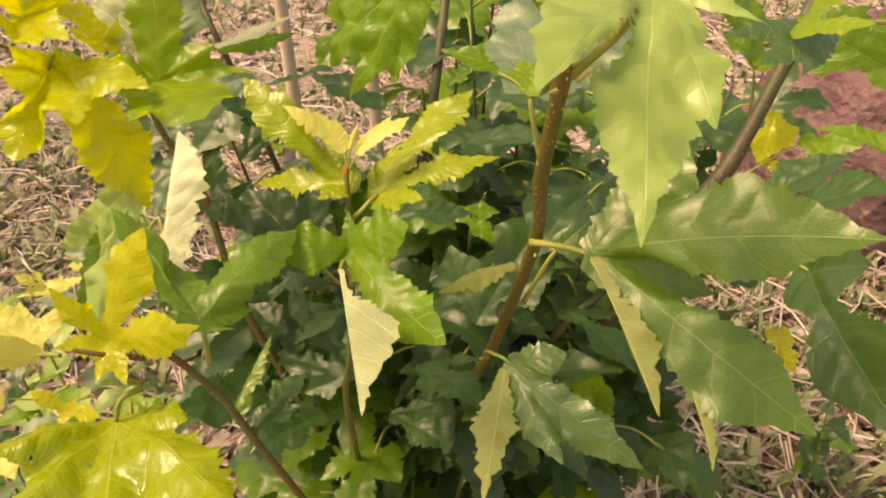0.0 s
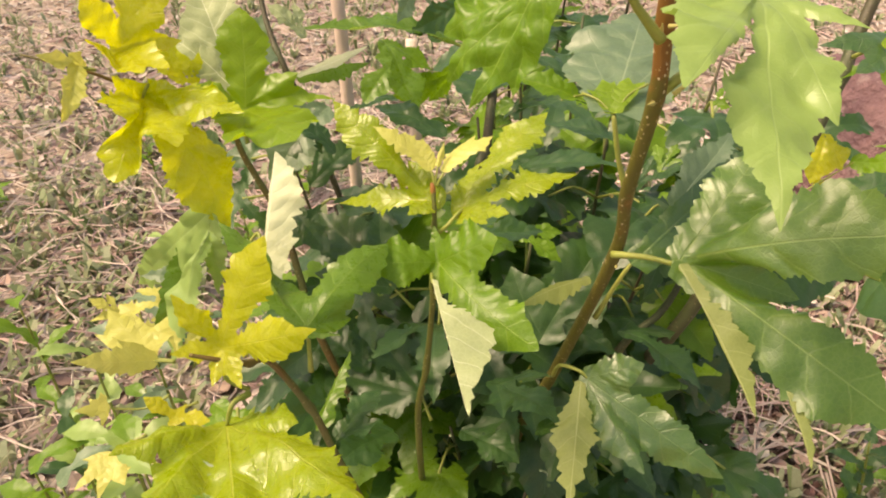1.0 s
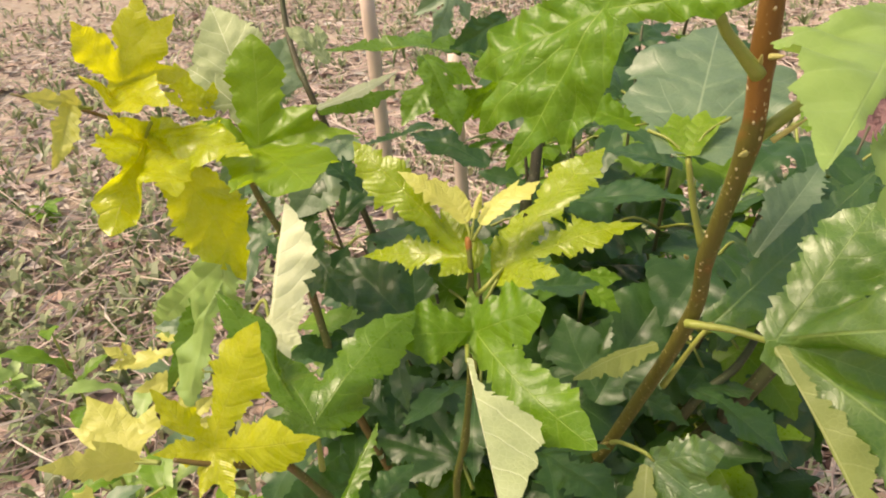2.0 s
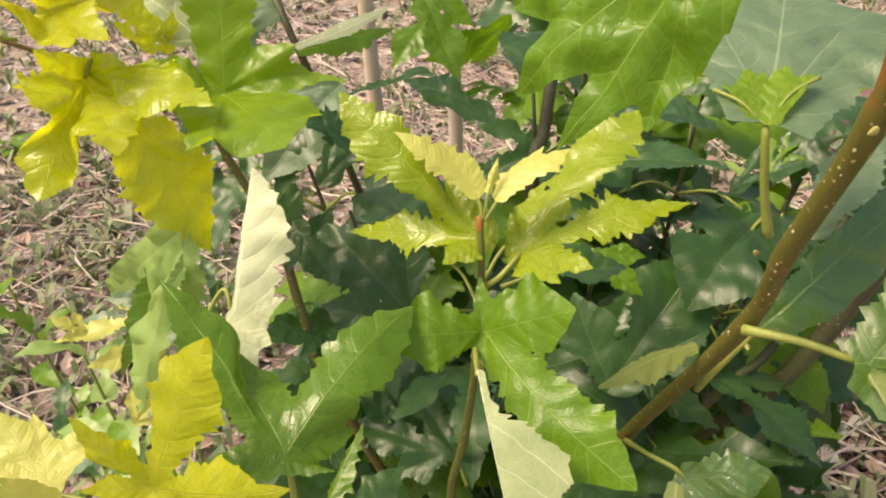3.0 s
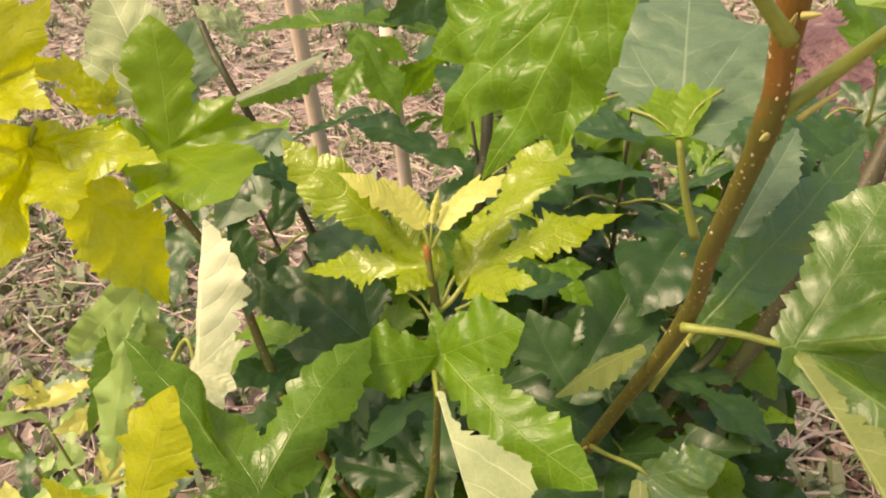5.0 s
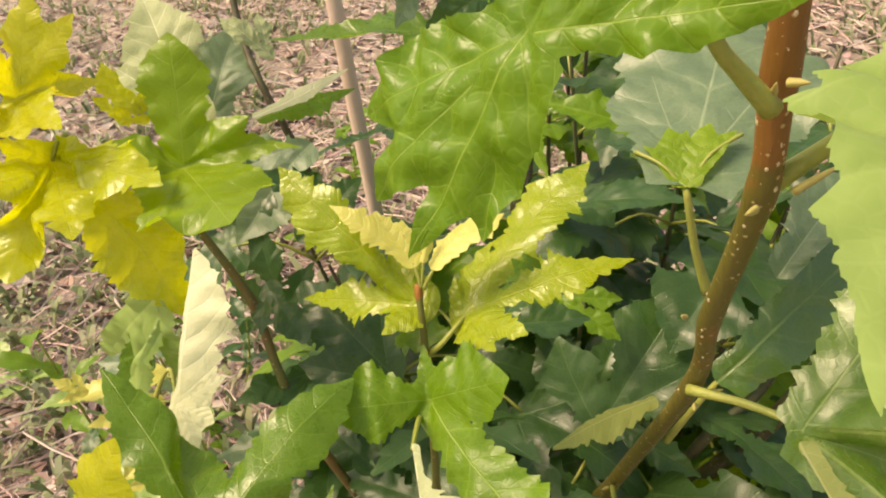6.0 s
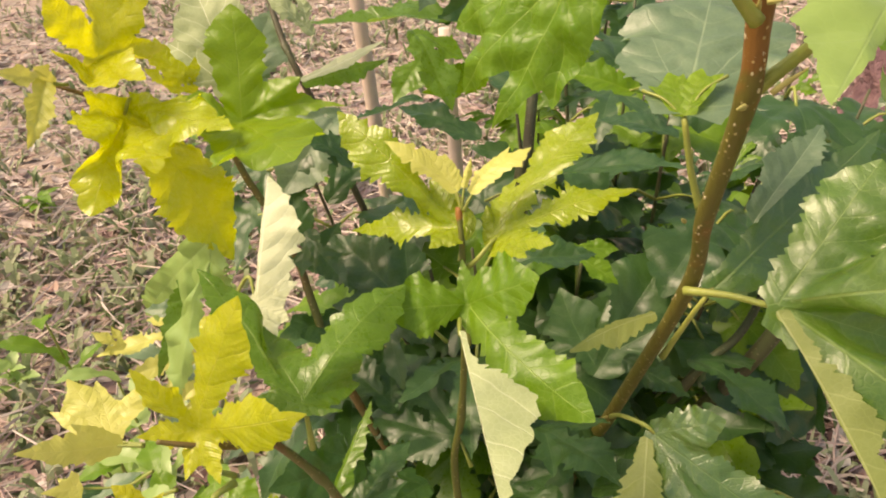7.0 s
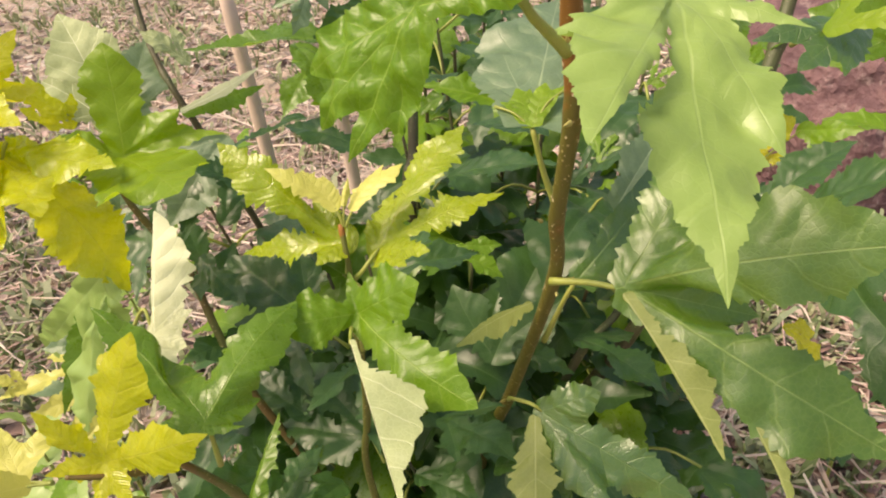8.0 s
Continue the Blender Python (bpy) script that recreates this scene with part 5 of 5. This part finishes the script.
# ---- leaves in the depth of the shrub ----
def common_leaf(seed, lobes, width, bend, fold, size=40):
    flat, faces = blade_shape(0.1, [(0, 1.0, width, 0.0), *lobes], seed, size, 1.3, hub=0.26)
    return flat, faces, blade_form(flat, 0.1, bend, fold, 0.1, 1.2, seed)


COMMON = [
    common_leaf(301, [(48, 0.74, 0.13, 0.0), (-50, 0.68, 0.13, 0.0), (105, 0.42, 0.12, 0.0), (-108, 0.42, 0.12, 0.0)], 0.17, 18, 8),
    common_leaf(302, [(44, 0.7, 0.17, 0.0), (-46, 0.74, 0.16, 0.0), (110, 0.4, 0.15, 0.0), (-100, 0.4, 0.15, 0.0)], 0.22, 24, 10),
    common_leaf(303, [(55, 0.5, 0.3, 0.0), (-55, 0.5, 0.3, 0.0), (120, 0.34, 0.24, 0.0), (-120, 0.34, 0.24, 0.0)], 0.42, 20, 12),
    common_leaf(304, [(46, 0.8, 0.12, 0.06), (-46, 0.8, 0.12, 0.04), (100, 0.45, 0.12, 0.0), (-100, 0.45, 0.12, 0.0)], 0.15, 30, 14),
    common_leaf(305, [(60, 0.5, 0.2, 0.0), (-48, 0.68, 0.16, 0.05), (115, 0.36, 0.2, 0.0), (-115, 0.36, 0.2, 0.0)], 0.26, 26, 6),
]
COMMON = [[blade("leaf", flat, faces, points, LEAF[kind]) for flat, faces, points in COMMON] for kind in ("mature", "mid", "fresh")]


def inner_leaf(at, way, up, scale, mesh, stalk_end):
    x = Vector(way).normalized()
    z = Vector(up)
    z = (z - x * z.dot(x)).normalized()
    y = z.cross(x)
    ob = new("leaf", mesh)
    ob.parent = shrub
    ob.matrix_parent_inverse = Matrix.Translation(-BASE)
    ob.matrix_basis = Matrix.Translation(at) @ Matrix((x, y, z)).transposed().to_4x4() @ Matrix.Diagonal((scale, scale, scale, 1))
    end = Vector(stalk_end)
    mid = (Vector(at) + end) / 2 + Vector((0, 0, 0.012))
    verts, faces, *_ = tube([at, mid, end], [0.0014, 0.0013, 0.0018], 5, 3)
    petiole = make("petiole", [Vector(v) - Vector(at) for v in verts], faces, PETIOLE)
    petiole.parent = ob
    petiole.matrix_parent_inverse = at_of(ob).inverted()
    petiole.matrix_basis = Matrix.Translation(at)
    return ob


def inner_shoot(foot, top, radius, count, seed, low=0.45, kinds=(0.75, 0.95)):
    """A hidden shoot of the shrub with alternate leaves along it."""
    rng = np.random.default_rng(seed)
    foot, top = np.array(foot, float), np.array(top, float)
    middle = (foot + top) / 2 + rng.normal(0, 0.02, 3)
    ob, line, radii = stem("shoot", [tuple(foot), tuple(middle), tuple(top)], [radius, radius * 0.8, radius * 0.4], OLD_BARK, "dark inner shoot", (), 8)
    turn = rng.uniform(0, 6.28)
    for k in range(count):
        share = low + (1 - low) * (k + 0.5) / count
        q = line[int(share * (len(line) - 1))]
        turn += 2.4 + rng.normal(0, 0.35)
        out = np.array([math.cos(turn), math.sin(turn), rng.uniform(0.1, 0.5)])
        far = rng.uniform(0.035, 0.07)
        at = q + out * far
        way = np.array([out[0], out[1], rng.uniform(-0.7, 0.05)])
        up = np.array([rng.normal(0, 0.3), rng.normal(-0.35, 0.3), 1.0])
        pick = rng.random()
        kind = 0 if pick < kinds[0] else 1 if pick < kinds[1] else 2
        inner_leaf(tuple(at), way, up, rng.uniform(0.7, 1.15) * (0.75 if share > 0.92 else 1.0), COMMON[kind][int(rng.integers(0, 5))], tuple(q))


inner_shoot((-0.02, 0.56, 0.05), (-0.10, 0.56, 0.84), 0.007, 17, 21, 0.4)
inner_shoot((0.0, 0.58, 0.05), (0.03, 0.56, 0.85), 0.007, 17, 22, 0.4)
inner_shoot((0.02, 0.58, 0.05), (0.12, 0.58, 0.80), 0.007, 15, 23, 0.4)
inner_shoot((0.0, 0.60, 0.05), (-0.02, 0.66, 0.93), 0.007, 17, 24, 0.4)
inner_shoot((0.02, 0.60, 0.05), (0.12, 0.68, 0.92), 0.007, 16, 25, 0.45)
inner_shoot((-0.03, 0.58, 0.05), (-0.17, 0.60, 0.84), 0.006, 13, 26, 0.45)
inner_shoot((-0.01, 0.54, 0.05), (-0.05, 0.46, 0.70), 0.006, 12, 27, 0.35)
inner_shoot((0.02, 0.54, 0.05), (0.10, 0.50, 0.66), 0.006, 11, 28, 0.4)
inner_shoot((0.03, 0.60, 0.05), (0.22, 0.68, 0.80), 0.006, 11, 29, 0.5)
inner_shoot((0.0, 0.62, 0.05), (0.03, 0.80, 1.02), 0.007, 14, 30, 0.5, (0.6, 0.9))
inner_shoot((-0.03, 0.58, 0.05), (-0.15, 0.53, 0.90), 0.006, 15, 32, 0.45)
inner_shoot((-0.03, 0.60, 0.05), (-0.21, 0.62, 0.93), 0.006, 13, 33, 0.5)
inner_shoot((-0.02, 0.60, 0.05), (-0.06, 0.52, 0.88), 0.006, 15, 34, 0.45)
inner_shoot((0.02, 0.58, 0.05), (0.06, 0.50, 0.82), 0.006, 15, 35, 0.45)
inner_shoot((0.03, 0.60, 0.05), (0.17, 0.58, 0.90), 0.006, 15, 36, 0.5)
inner_shoot((0.03, 0.62, 0.05), (0.20, 0.62, 1.0), 0.006, 14, 37, 0.5)
inner_shoot((0.04, 0.62, 0.05), (0.30, 0.70, 0.92), 0.006, 13, 38, 0.5)
inner_shoot((-0.01, 0.54, 0.05), (-0.10, 0.42, 0.66), 0.006, 13, 39, 0.4)
inner_shoot((0.0, 0.54, 0.05), (0.02, 0.42, 0.66), 0.006, 13, 40, 0.4)
inner_shoot((0.02, 0.56, 0.05), (0.16, 0.46, 0.70), 0.006, 11, 41, 0.5)
inner_shoot((0.02, 0.62, 0.05), (0.10, 0.78, 1.0), 0.006, 14, 43, 0.5)


# ---- a second shrub behind ----
def far_shrub(base, tops, seed):
    global shrub, BASE
    keep = shrub, BASE
    BASE = Vector(base)
    shrub = new("mulberry_shrub")
    shrub.matrix_basis = Matrix.Translation(BASE)
    tagged(shrub, "smaller green mulberry bush standing behind the front shrub", "shrub")
    for k, top in enumerate(tops):
        inner_shoot(tuple(BASE + Vector((0.01 * k, 0, 0))), top, 0.008, 13, seed + k, 0.35, (0.45, 0.8))
    shrub, BASE = keep


far_shrub((0.04, 1.06, 0.0), [(0.035, 1.03, 1.15), (0.09, 1.12, 1.1), (0.14, 1.14, 1.0), (0.24, 1.1, 1.05), (0.05, 1.2, 1.2)], 60)


# ---- tall weeds ----
def weed(base, height, lean, count, seed, kind, label):
    rng = np.random.default_rng(seed)
    root = new("weed")
    root.matrix_basis = Matrix.Translation(base)
    tagged(root, label, "weed", "weeds beside the shrub")
    foot = np.array(base, float)
    top = foot + (lean[0], lean[1], height)
    verts, faces, line, _ = tube([tuple(foot), tuple((foot + top) / 2 + (0.01, 0, 0)), tuple(top)], [0.004, 0.003, 0.0015], 7, 8)
    make("stem", [Vector(v) - Vector(base) for v in verts], faces, PETIOLE, root, place=Vector(base))
    turn = rng.uniform(0, 6)
    for k in range(count):
        share = 0.25 + 0.75 * (k + 1) / count
        q = line[min(int(share * (len(line) - 1)), len(line) - 1)]
        turn += 2.3 + rng.normal(0, 0.3)
        x = Vector((math.cos(turn), math.sin(turn), rng.uniform(0.0, 0.7))).normalized()
        z = Vector((0, -0.1, 1))
        z = (z - x * z.dot(x)).normalized()
        size = rng.uniform(0.5, 0.95)
        ob = new("leaf", WEED_LEAF[kind])
        ob.parent = root
        ob.matrix_parent_inverse = Matrix.Translation(-Vector(base))
        ob.matrix_basis = Matrix.Translation(q) @ Matrix((x, z.cross(x), z)).transposed().to_4x4() @ Matrix.Diagonal((size, size, size, 1))
    return root


weed_flat, weed_faces = blade_shape(0.1, [(0, 1.0, 0.2, 0.0), (60, 0.2, 0.14, 0.0), (-60, 0.2, 0.14, 0.0)], 401, 30, 0.5)
WEED_LEAF = [blade("weed_leaf", weed_flat, weed_faces, blade_form(weed_flat, 0.1, 22, 10, 0, 1, 9), LEAF[k]) for k in ("mid", "fresh", "light", "mature", "grey")]
rng = np.random.default_rng(77)
weed((-0.70, 0.84, 0.0), 0.60, (0.02, -0.03), 9, 1, 1, "tall fresh green weed in dry litter")
weed((-0.60, 0.70, 0.0), 0.45, (0.0, 0.0), 8, 2, 3, "green leafy weed beside the shrub")
weed((-0.50, 0.66, 0.0), 0.60, (-0.02, 0.03), 10, 3, 2, "yellow-green weed beside the shrub")
weed((-0.42, 0.56, 0.0), 0.55, (0.0, 0.0), 10, 4, 1, "fresh green weed under the yellow shoots")
weed((-0.36, 0.50, 0.0), 0.60, (0.02, -0.02), 10, 5, 2, "yellow-green weed under the shoots")
weed((-0.46, 0.74, 0.0), 0.64, (-0.02, 0.02), 9, 6, 4, "greyish green weed under the yellow shoots")
weed((-0.56, 0.58, 0.0), 0.46, (0.0, 0.02), 10, 7, 4, "greyish green weed beside the shrub")
weed((-0.47, 0.48, 0.0), 0.44, (0.0, 0.0), 10, 8, 4, "greyish green weed beside the shrub")
weed((-0.40, 0.44, 0.0), 0.56, (0.0, 0.0), 10, 9, 4, "greyish green weed under the yellow shoots")
weed((-0.64, 0.66, 0.0), 0.42, (0.0, 0.0), 9, 10, 1, "fresh green weed beside the shrub")
for k in range(26):
    x, y = (rng.uniform(-1.9, -0.5), rng.uniform(0.8, 2.6)) if k < 17 else (rng.uniform(0.35, 1.2), rng.uniform(0.8, 2.2))
    weed((x, y, relief(x, y)), rng.uniform(0.08, 0.28), (rng.normal(0, 0.02), rng.normal(0, 0.02)), int(rng.integers(5, 9)), 100 + k, int(rng.integers(0, 4)), "small green weed on dry ground")
